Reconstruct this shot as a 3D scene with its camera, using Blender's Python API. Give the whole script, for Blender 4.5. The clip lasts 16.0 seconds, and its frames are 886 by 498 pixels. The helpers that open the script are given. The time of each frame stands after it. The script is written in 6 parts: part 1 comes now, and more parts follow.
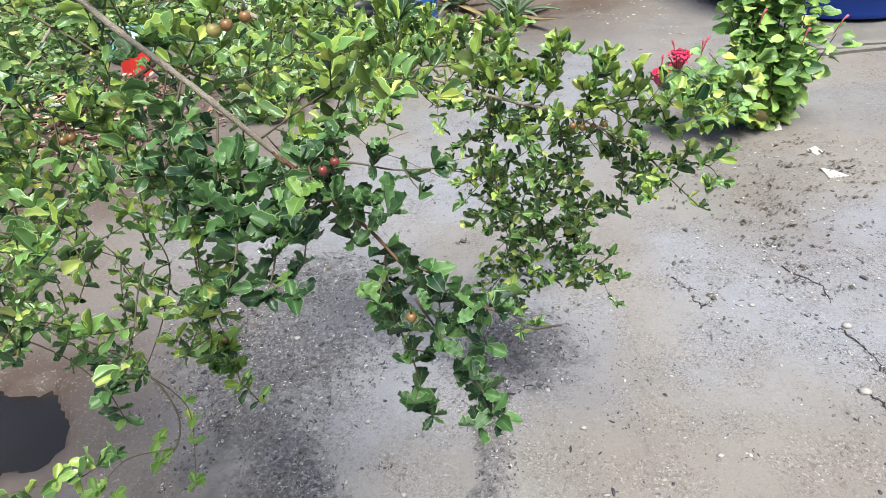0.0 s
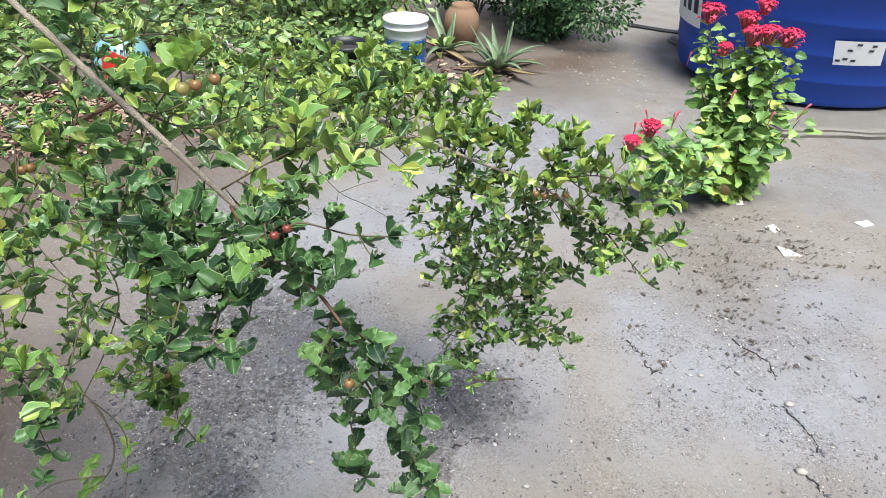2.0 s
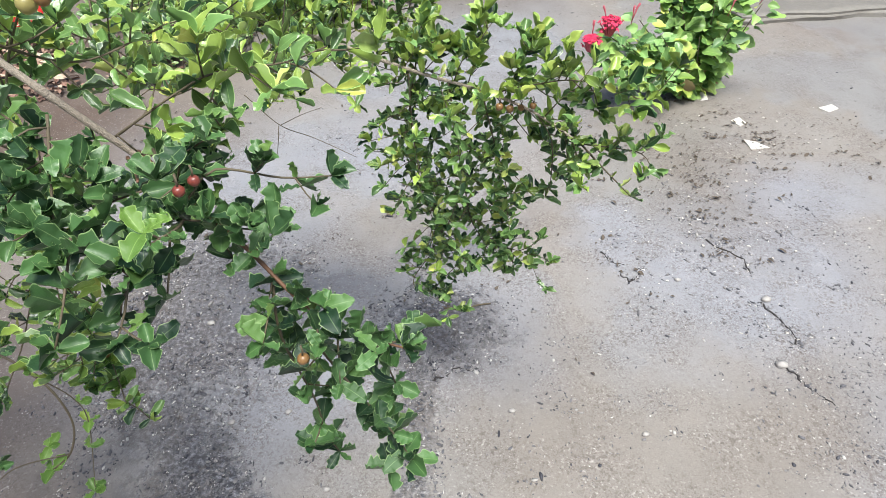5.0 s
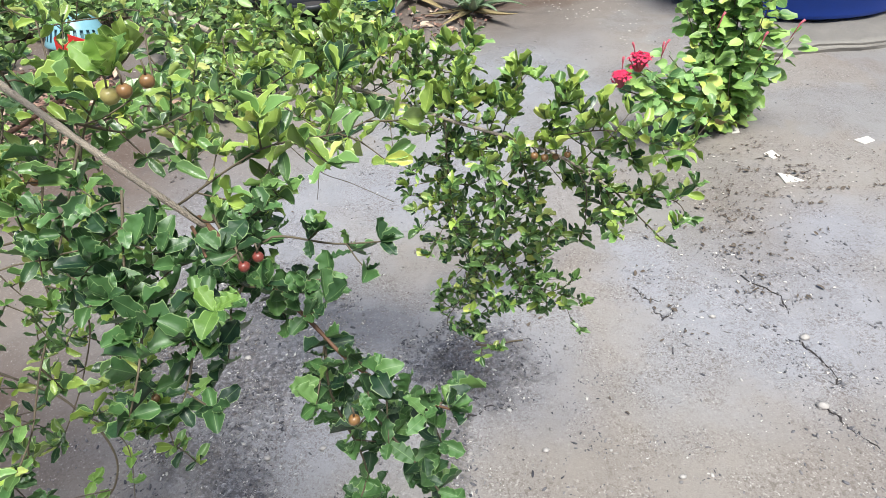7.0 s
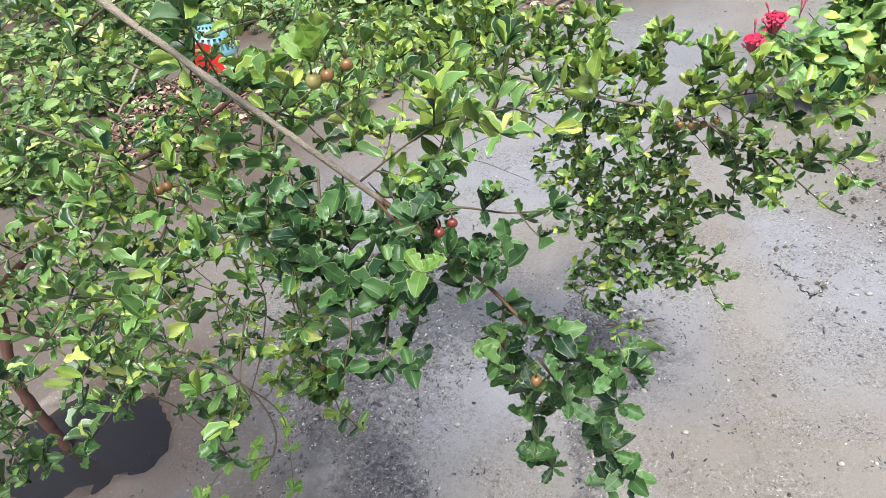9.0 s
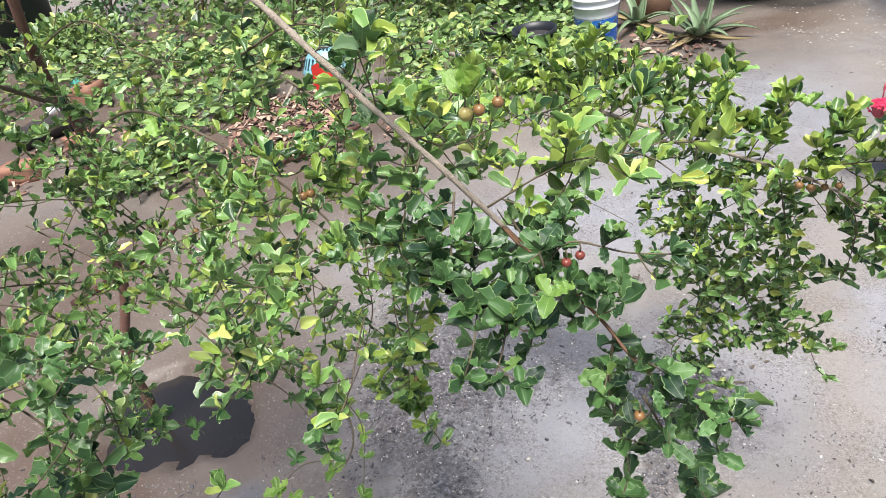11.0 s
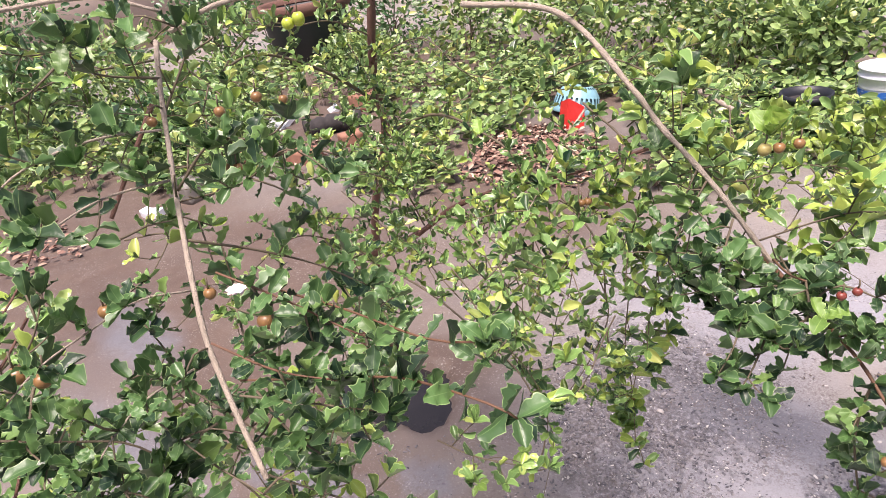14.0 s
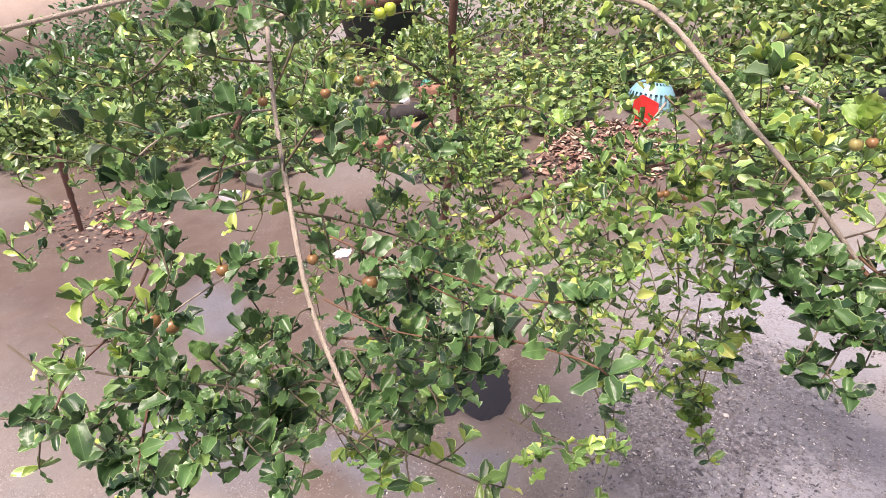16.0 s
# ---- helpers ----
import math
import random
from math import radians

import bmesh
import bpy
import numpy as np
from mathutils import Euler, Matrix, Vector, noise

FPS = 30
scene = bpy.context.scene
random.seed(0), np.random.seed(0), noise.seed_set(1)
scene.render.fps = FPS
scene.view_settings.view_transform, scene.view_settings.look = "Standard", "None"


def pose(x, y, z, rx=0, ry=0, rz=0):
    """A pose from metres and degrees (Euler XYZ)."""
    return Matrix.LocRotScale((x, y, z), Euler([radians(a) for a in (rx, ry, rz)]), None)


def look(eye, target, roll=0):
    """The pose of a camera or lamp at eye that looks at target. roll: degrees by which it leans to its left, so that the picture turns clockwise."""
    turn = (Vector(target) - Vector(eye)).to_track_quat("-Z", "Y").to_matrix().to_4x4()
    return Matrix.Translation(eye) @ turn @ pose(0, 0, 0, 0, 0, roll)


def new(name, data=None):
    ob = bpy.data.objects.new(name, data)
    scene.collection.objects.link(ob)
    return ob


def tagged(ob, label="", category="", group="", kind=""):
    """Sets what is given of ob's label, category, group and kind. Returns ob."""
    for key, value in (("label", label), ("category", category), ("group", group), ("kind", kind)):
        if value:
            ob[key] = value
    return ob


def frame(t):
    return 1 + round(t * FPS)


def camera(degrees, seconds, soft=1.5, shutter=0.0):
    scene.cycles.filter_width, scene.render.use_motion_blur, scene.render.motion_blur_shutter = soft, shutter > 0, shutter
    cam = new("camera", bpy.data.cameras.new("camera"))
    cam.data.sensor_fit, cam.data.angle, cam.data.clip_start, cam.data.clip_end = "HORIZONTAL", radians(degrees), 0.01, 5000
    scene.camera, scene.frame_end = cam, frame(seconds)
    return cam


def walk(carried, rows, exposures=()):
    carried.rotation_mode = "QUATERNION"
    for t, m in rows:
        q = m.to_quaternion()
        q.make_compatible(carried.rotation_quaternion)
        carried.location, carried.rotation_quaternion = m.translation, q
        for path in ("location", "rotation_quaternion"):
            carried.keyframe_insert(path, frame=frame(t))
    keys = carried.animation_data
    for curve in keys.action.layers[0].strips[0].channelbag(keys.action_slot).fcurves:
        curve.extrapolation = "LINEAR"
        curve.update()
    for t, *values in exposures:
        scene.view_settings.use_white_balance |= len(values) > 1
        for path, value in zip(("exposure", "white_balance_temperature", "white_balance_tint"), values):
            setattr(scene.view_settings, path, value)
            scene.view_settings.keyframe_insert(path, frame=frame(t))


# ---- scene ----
cam = camera(71.1, 16.0, soft=0.5)
PATH = [
    (0, (-0.005, 0.172, 1.475), (-0.135, 1.753, 0.257), -5.5),
    (0.5, (0.0, 0.187, 1.512), (-0.072, 1.765, 0.286), -2.8),
    (1, (0.016, 0.188, 1.494), (-0.025, 1.788, 0.294), 0.7),
    (1.5, (0.023, 0.205, 1.491), (0.029, 1.858, 0.365), 3.8),
    (2, (0.018, 0.183, 1.514), (-0.016, 1.832, 0.382), 2.0),
    (2.5, (0.029, 0.192, 1.516), (-0.123, 1.783, 0.313), -2.9),
    (3, (0.044, 0.24, 1.495), (-0.082, 1.783, 0.228), -2.6),
    (3.5, (0.031, 0.286, 1.48), (-0.028, 1.789, 0.163), -0.9),
    (4, (0.013, 0.236, 1.487), (-0.034, 1.753, 0.185), -0.7),
    (4.5, (0.007, 0.242, 1.462), (0.028, 1.755, 0.154), -1.3),
    (4.7, (0.021, 0.275, 1.458), (0.092, 1.765, 0.126), -0.9),
    (6.8, (0.015, 0.29, 1.495), (0.079, 1.847, 0.241), -2.4),
    (7, (0.007, 0.286, 1.499), (-0.001, 1.839, 0.238), -3.2),
    (7.5, (0.004, 0.279, 1.489), (-0.115, 1.822, 0.222), -5.5),
    (8, (-0.01, 0.265, 1.498), (-0.196, 1.799, 0.228), -7.8),
    (8.5, (-0.032, 0.253, 1.508), (-0.29, 1.786, 0.249), -10.6),
    (8.7, (-0.041, 0.261, 1.502), (-0.34, 1.778, 0.234), -11.8),
    (10.8, (-0.088, 0.222, 1.529), (-0.64, 1.769, 0.389), -10.7),
    (11, (-0.084, 0.216, 1.531), (-0.679, 1.749, 0.392), -10.8),
    (11.5, (-0.091, 0.173, 1.54), (-0.857, 1.656, 0.439), -10.5),
    (12, (-0.094, 0.131, 1.549), (-0.99, 1.579, 0.5), -10.5),
    (12.5, (-0.095, 0.101, 1.552), (-1.102, 1.513, 0.555), -11.5),
    (13, (-0.097, 0.09, 1.562), (-1.17, 1.461, 0.576), -10.6),
    (13.5, (-0.094, 0.072, 1.563), (-1.256, 1.389, 0.606), -9.8),
    (14, (-0.102, 0.067, 1.563), (-1.275, 1.382, 0.616), -9.0),
    (14.5, (-0.107, 0.071, 1.567), (-1.327, 1.347, 0.628), -9.1),
    (15, (-0.106, 0.07, 1.569), (-1.337, 1.345, 0.642), -8.8),
    (15.5, (-0.104, 0.057, 1.565), (-1.366, 1.297, 0.631), -8.9),
    (16, (-0.097, 0.026, 1.568), (-1.412, 1.207, 0.632), -9.4),
]
walk(cam, [(t, look(eye, target, roll)) for t, eye, target, roll in PATH], exposures=[(0.0, 0.4, 6150, 5), (8.7, 0.38, 6150, 6), (11.0, 0.5, 6300, 9), (12.0, 0.56, 6450, 16), (12.6, 0.66, 6550, 25), (16.0, 0.68, 6850, 25)])

# ---- light: bright overcast sky after rain, with a soft sun ----
SUN_ELEV, SUN_AZ = radians(70), radians(160)
world = bpy.data.worlds.new("sky")
scene.world = world
world.use_nodes = True
wn = world.node_tree
sky = wn.nodes.new("ShaderNodeTexSky")
sky.sky_type = "NISHITA"
sky.sun_disc = False
sky.sun_elevation, sky.sun_rotation = SUN_ELEV, SUN_AZ
sky.air_density, sky.dust_density, sky.ozone_density = 1.0, 4.0, 1.0
wn.links.new(sky.outputs[0], wn.nodes["Background"].inputs[0])
wn.nodes["Background"].inputs[1].default_value = 0.105
sun = new("sun", bpy.data.lights.new("sun", "SUN"))
sun.data.energy, sun.data.angle, sun.data.color = 4.9, radians(26), (1.0, 0.955, 0.88)
SUN_DIR = Vector((math.sin(SUN_AZ) * math.cos(SUN_ELEV), math.cos(SUN_AZ) * math.cos(SUN_ELEV), math.sin(SUN_ELEV)))
sun.matrix_world = look(SUN_DIR * 20, (0, 0, 0))

# ---- helpers for meshes and materials ----
R = random.Random(7)


def mesh_of(name, verts, faces, mats, smooth=True, uvs=None, idx=None):
    me = bpy.data.meshes.new(name)
    me.from_pydata([tuple(map(float, v)) for v in verts], [], faces)
    for m in (mats if isinstance(mats, (list, tuple)) else [mats]):
        me.materials.append(m)
    if idx is not None:
        me.polygons.foreach_set("material_index", idx)
    me.polygons.foreach_set("use_smooth", [smooth] * len(me.polygons))
    if uvs is not None:
        layer = me.uv_layers.new(name="UVMap")
        loops = np.empty(len(me.loops), dtype=np.int32)
        me.loops.foreach_get("vertex_index", loops)
        layer.data.foreach_set("uv", np.asarray(uvs, dtype=np.float32)[loops].ravel())
    me.update()
    return me


def part(name, bm, mat=None, parent=None, label="", smooth=True):
    """One mesh object from a bmesh or a mesh, under a thing or a part."""
    if isinstance(bm, bmesh.types.BMesh):
        me = bpy.data.meshes.new(name)
        bm.normal_update()
        bm.to_mesh(me)
        bm.free()
        me.materials.append(mat)
        me.polygons.foreach_set("use_smooth", [smooth] * len(me.polygons))
    else:
        me = bm
    ob = new(name, me)
    if parent:
        ob.parent = parent
    if label:
        ob["label"] = label
    return ob


def thing(name, at, label, category, group=""):
    ob = new(name)
    ob.empty_display_size = 0.05
    ob.location = at
    return tagged(ob, label, category, group)


def lathe(profile, seg=32, wobble=0.0, seed=1):
    """Verts and faces of a turned form from (radius, z) rows, ends open."""
    rr = random.Random(seed)
    v, f = [], []
    for r, z in profile:
        for k in range(seg):
            a = 2 * math.pi * k / seg
            q = r * (1 + wobble * math.sin(3 * a + seed) + rr.uniform(-wobble, wobble) * 0.3)
            v.append((q * math.cos(a), q * math.sin(a), z))
    for i in range(len(profile) - 1):
        for k in range(seg):
            a, b = i * seg + k, i * seg + (k + 1) % seg
            f.append((a, b, b + seg, a + seg))
    return v, f


def spline(pts, step=0.012):
    """A smooth line through the points."""
    P = [Vector(p) for p in pts]
    P = [P[0] * 2 - P[1]] + P + [P[-1] * 2 - P[-2]]
    out = []
    for i in range(1, len(P) - 2):
        a, b, c, d = P[i - 1:i + 3]
        n = max(2, int((c - b).length / step))
        for k in range(n):
            t = k / n
            out.append(0.5 * ((2 * b) + (c - a) * t + (2 * a - 5 * b + 4 * c - d) * t * t + (3 * b - a - 3 * c + d) * t ** 3))
    out.append(P[-2])
    return out


def tube(line, r0, r1, sides=6, knobs=0.0, v=None, f=None):
    """Append a tapered tube along a line to v and f."""
    v = [] if v is None else v
    f = [] if f is None else f
    n = len(line)
    base = len(v)
    side = Vector((0.3, 0.2, 1)).cross(line[min(1, n - 1)] - line[0])
    side = side.normalized() if side.length > 1e-6 else Vector((1, 0, 0))
    for i, p in enumerate(line):
        d = (line[min(i + 1, n - 1)] - line[max(i - 1, 0)]).normalized()
        side = (side - d * side.dot(d)).normalized()
        up = d.cross(side)
        r = r0 + (r1 - r0) * i / max(1, n - 1)
        if knobs:
            r *= 1 + knobs * (noise.noise(p * 60) + 0.8 * max(0, math.sin(i * 0.9 + p.x * 40)) ** 6)
        for k in range(sides):
            a = 2 * math.pi * k / sides
            v.append(p + side * (math.cos(a) * r) + up * (math.sin(a) * r))
    for i in range(n - 1):
        for k in range(sides):
            a, b = base + i * sides + k, base + i * sides + (k + 1) % sides
            f.append((a, b, b + sides, a + sides))
    f.append(tuple(base + k for k in reversed(range(sides))))
    f.append(tuple(base + (n - 1) * sides + k for k in range(sides)))
    return v, f


class Mat:
    """A short way to write node materials."""

    def __init__(self, name, color=(0.5, 0.5, 0.5), rough=0.6, **kw):
        self.m = bpy.data.materials.new(name)
        self.m.use_nodes = True
        self.t = self.m.node_tree
        self.b = self.t.nodes["Principled BSDF"]
        self.b.inputs["Base Color"].default_value = (*color, 1)
        self.b.inputs["Roughness"].default_value = rough
        for k, val in kw.items():
            self.b.inputs[k.replace("_", " ")].default_value = val

    def node(self, kind, **inputs):
        n = self.t.nodes.new("ShaderNode" + kind)
        for k, val in inputs.items():
            key = k.replace("_", " ")
            if isinstance(val, bpy.types.NodeSocket):
                self.t.links.new(val, n.inputs[key])
            else:
                n.inputs[key].default_value = val
        return n

    def coords(self, which="Object"):
        return self.node("TexCoord").outputs[which]

    def noise(self, scale, detail=4.0, rough=0.6, vec=None, out="Fac"):
        n = self.node("TexNoise", Scale=scale, Detail=detail, Roughness=rough)
        self.t.links.new(vec or self.coords(), n.inputs["Vector"])
        return n.outputs[out]

    def voronoi(self, scale, vec=None, out="Distance"):
        n = self.node("TexVoronoi", Scale=scale)
        self.t.links.new(vec or self.coords(), n.inputs["Vector"])
        return n.outputs[out]

    def ramp(self, fac, *stops):
        n = self.node("ValToRGB", Fac=fac)
        e = n.color_ramp.elements
        while len(e) < len(stops):
            e.new(0.5)
        for el, (p, c) in zip(e, stops):
            el.position = p
            el.color = (*c, 1) if isinstance(c, tuple) else (c, c, c, 1)
        return n.outputs[0]

    def mix(self, fac, a, b, blend="MIX"):
        n = self.t.nodes.new("ShaderNodeMix")
        n.data_type, n.blend_type = "RGBA", blend
        for i, val in ((0, fac), (6, a), (7, b)):
            if isinstance(val, bpy.types.NodeSocket):
                self.t.links.new(val, n.inputs[i])
            else:
                n.inputs[i].default_value = val if i == 0 else (*val, 1)
        return n.outputs[2]

    def math(self, op, a, b=0.0, clamp=False):
        n = self.t.nodes.new("ShaderNodeMath")
        n.operation, n.use_clamp = op, clamp
        for i, val in ((0, a), (1, b)):
            if isinstance(val, bpy.types.NodeSocket):
                self.t.links.new(val, n.inputs[i])
            else:
                n.inputs[i].default_value = val
        return n.outputs[0]

    def color(self, sock):
        self.t.links.new(sock, self.b.inputs["Base Color"])
        return self

    def rough(self, sock):
        self.t.links.new(sock, self.b.inputs["Roughness"])
        return self

    def bump(self, height, strength=0.3, dist=0.01):
        n = self.node("Bump", Height=height, Strength=strength, Distance=dist)
        self.t.links.new(n.outputs[0], self.b.inputs["Normal"])
        return self


def plain(name, color, rough=0.6, var=0.25, scale=20, bump=0.15, **kw):
    """A material with mottling at two scales and a little relief."""
    m = Mat(name, color, rough, **kw)
    a = m.noise(scale)
    b = m.noise(scale * 7, 3)
    dark = tuple(c * (1 - var) for c in color)
    light = tuple(min(1, c * (1 + var * 0.6)) for c in color)
    m.color(m.mix(m.math("ADD", m.math("MULTIPLY", a, 0.65), m.math("MULTIPLY", b, 0.35)), dark, light))
    m.bump(b, bump, 0.004)
    return m.m


def leafy(name, deep, mid, pale, rough=0.36, per_object=False, translucent=0.13, edge=0.35):
    """Leaves: hue by piece, paler rib and margin with a painted edge highlight from the leaf's own coordinates, some
    light let through.
    """
    m = Mat(name, mid, rough)
    rnd = m.node("ObjectInfo").outputs["Random"] if per_object else m.node("NewGeometry").outputs["Random Per Island"]
    col = m.ramp(rnd, (0.0, deep), (0.22, tuple(0.6 * a + 0.4 * b for a, b in zip(deep, mid))), (0.55, mid), (0.88, tuple(1.35 * c for c in mid)), (1.0, pale))
    uv = m.node("SeparateXYZ", Vector=m.coords("UV"))
    off = m.math("ABSOLUTE", m.math("SUBTRACT", uv.outputs[1], 0.5))
    rib = m.math("LESS_THAN", off, 0.016)
    # pale margin, brightened so its colour also holds the wet edge's highlight
    rim = m.ramp(off, (0.45, 0.0), (0.475, 1.0))
    blot = m.noise(90, 3)
    col = m.mix(m.math("MULTIPLY", blot, 0.35), col, deep)
    lighter = tuple(min(1, c * 1.5 + q) for c, q in zip(mid, (0.26, 0.27, 0.15)))
    col = m.mix(m.math("MULTIPLY", rib, 0.3), col, lighter)
    col = m.mix(m.math("MULTIPLY", rim, edge), col, lighter)
    m.color(col)
    m.b.inputs["Specular IOR Level"].default_value = 0.6
    m.bump(m.noise(260, 3), 0.25, 0.002)
    tr = m.node("BsdfTranslucent", Color=col)
    mx = m.t.nodes.new("ShaderNodeMixShader")
    mx.inputs[0].default_value = translucent
    m.t.links.new(m.b.outputs[0], mx.inputs[1])
    m.t.links.new(tr.outputs[0], mx.inputs[2])
    m.t.links.new(mx.outputs[0], m.t.nodes["Material Output"].inputs[0])
    return m.m


# ---- materials ----
LEAF = leafy("acerola_leaf", (0.01, 0.038, 0.018), (0.17, 0.3, 0.085), (0.58, 0.62, 0.18), rough=0.32, edge=0.7)
LEAF_ONE = leafy("acerola_leaf_single", (0.009, 0.032, 0.016), (0.076, 0.163, 0.048), (0.19, 0.31, 0.075), rough=0.42, per_object=True, edge=0.62)
LEAF_DARK = leafy("acerola_leaf_mature", (0.009, 0.032, 0.016), (0.076, 0.163, 0.048), (0.19, 0.31, 0.075), rough=0.42, edge=0.62)
LEAF_YOUNG = leafy("acerola_leaf_young", (0.1, 0.17, 0.035), (0.3, 0.41, 0.08), (0.64, 0.65, 0.16), rough=0.33, edge=0.6)
LEAF_FRESH = leafy("acerola_leaf_fresh", (0.1, 0.2, 0.04), (0.19, 0.32, 0.06), (0.4, 0.52, 0.1), rough=0.33, per_object=True, edge=0.5, translucent=0.25)
WEED = leafy("weed_leaf", (0.03, 0.08, 0.028), (0.22, 0.33, 0.1), (0.62, 0.58, 0.2), rough=0.42, edge=0.5)
BUSHLEAF = leafy("shrub_leaf", (0.025, 0.08, 0.03), (0.08, 0.17, 0.06), (0.3, 0.4, 0.2), rough=0.32)
ROSELEAF = leafy("flower_leaf", (0.07, 0.17, 0.05), (0.27, 0.42, 0.1), (0.55, 0.58, 0.14), rough=0.45)
ROSELEAF_ONE = leafy("flower_leaf_green", (0.09, 0.2, 0.065), (0.25, 0.42, 0.13), (0.5, 0.58, 0.18), rough=0.5, per_object=True)
ROSELEAF_PALE = leafy("flower_leaf_yellowing", (0.17, 0.28, 0.05), (0.44, 0.54, 0.1), (0.7, 0.63, 0.13), rough=0.5, per_object=True)
BARK_PALE = plain("pale_bark", (0.46, 0.385, 0.31), 0.8, 0.6, 120, 0.8)
BARK_DARK = plain("dark_bark", (0.15, 0.075, 0.055), 0.8, 0.45, 90, 0.7)
BARK_RED = plain("young_red_bark", (0.15, 0.075, 0.042), 0.6, 0.35, 140, 0.3)
BARK_TWIG = plain("twig_bark", (0.12, 0.095, 0.06), 0.7, 0.4, 140, 0.3)
BERRY = plain("ripening_berry", (0.24, 0.13, 0.05), 0.35, 0.5, 60, 0.05)
BERRY_UNRIPE = plain("unripe_olive_berry", (0.34, 0.29, 0.1), 0.35, 0.4, 60, 0.05)
BERRY_RED = plain("ripe_red_berry", (0.2, 0.045, 0.032), 0.35, 0.5, 60, 0.05)
BERRY_GREEN = plain("green_berry", (0.4, 0.5, 0.06), 0.3, 0.3, 60, 0.05)
BLUE = plain("blue_polyethylene", (0.009, 0.062, 0.42), 0.6, 0.18, 6, 0.06)
WHITE_PLASTIC = plain("white_plastic", (0.72, 0.74, 0.78), 0.4, 0.12, 14, 0.05)


def print_mat():
    """Blue film with worn pale lettering-like streaks."""
    m = Mat("blue_printed_film", (0.03, 0.14, 0.5), 0.35)
    mp = m.node("Mapping", Vector=m.coords())
    mp.inputs["Scale"].default_value = (1, 1, 3.2)
    st = m.ramp(m.noise(26, 3, 0.5, mp.outputs[0]), (0.6, 0.0), (0.64, 1.0))
    base = m.mix(m.noise(9), (0.012, 0.07, 0.38), (0.04, 0.2, 0.62))
    m.color(m.mix(m.math("MULTIPLY", st, 0.7), base, (0.6, 0.68, 0.8)))
    return m.m


BLUE_PRINT = print_mat()
PAPER = plain("white_label", (0.78, 0.79, 0.8), 0.6, 0.1, 30, 0.05)
INK = plain("dark_ink", (0.04, 0.04, 0.06), 0.6, 0.2, 30, 0.02)
BLACK_PLASTIC = plain("black_plastic", (0.018, 0.02, 0.025), 0.45, 0.4, 18, 0.1)
TERRACOTTA = plain("terracotta", (0.3, 0.15, 0.1), 0.85, 0.35, 22, 0.4)
CLAY = plain("brown_clay", (0.27, 0.165, 0.105), 0.85, 0.4, 14, 0.4)
CHAR = plain("charred_wood", (0.035, 0.03, 0.03), 0.85, 0.5, 40, 0.8)
RED_PLASTIC = plain("red_plastic", (0.62, 0.035, 0.03), 0.4, 0.2, 20, 0.05)
AQUA_PLASTIC = plain("pale_aqua_plastic", (0.2, 0.4, 0.47), 0.4, 0.18, 18, 0.05)
TEAL = plain("teal_plastic", (0.02, 0.24, 0.2), 0.4, 0.3, 18, 0.1)
AQUA_SHADE = plain("shaded_aqua_plastic", (0.1, 0.2, 0.23), 0.5, 0.2, 18, 0.05)
PETAL = plain("red_petal", (0.72, 0.025, 0.1), 0.6, 0.35, 60, 0.2)
PETAL_PALE = plain("pale_pink_petal", (0.72, 0.6, 0.58), 0.6, 0.2, 90, 0.1)
PETAL_PINK = plain("pink_bud", (0.55, 0.12, 0.16), 0.55, 0.35, 60, 0.2)
CHIP = plain("broken_tile", (0.7, 0.66, 0.6), 0.6, 0.15, 40, 0.1)
PALE = plain("pale_petal", (0.5, 0.46, 0.42), 0.7, 0.3, 60, 0.1)
STONE = plain("small_stone", (0.42, 0.39, 0.37), 0.7, 0.4, 60, 0.4)
CEMENT = plain("plinth_cement", (0.2, 0.185, 0.165), 0.6, 0.45, 9, 0.6)
ALOE = plain("aloe_leaf", (0.2, 0.28, 0.16), 0.45, 0.3, 18, 0.1)
ALOE_DRY = plain("dry_leaf_base", (0.35, 0.27, 0.13), 0.75, 0.4, 30, 0.3)
WALL = plain("weathered_render", (0.45, 0.36, 0.3), 0.9, 0.3, 3, 0.4)


def litter_mat():
    m = Mat("dead_leaves", (0.25, 0.13, 0.08), 0.75)
    rnd = m.node("NewGeometry").outputs["Random Per Island"]
    m.color(m.ramp(rnd, (0.0, (0.07, 0.045, 0.035)), (0.45, (0.22, 0.12, 0.09)), (0.78, (0.32, 0.21, 0.155)), (1.0, (0.5, 0.4, 0.3))))
    return m.m


def gravel_mat():
    m = Mat("gravel", (0.35, 0.33, 0.32), 0.65)
    rnd = m.node("NewGeometry").outputs["Random Per Island"]
    m.color(m.ramp(rnd, (0.0, (0.03, 0.03, 0.04)), (0.45, (0.135, 0.13, 0.142)), (0.86, (0.22, 0.205, 0.2)), (1.0, (0.6, 0.57, 0.54))))
    return m.m


LITTER, GRAVEL = litter_mat(), gravel_mat()
CHAFF = plain("plant_chaff", (0.11, 0.085, 0.065), 0.75, 0.6, 60, 0.2)


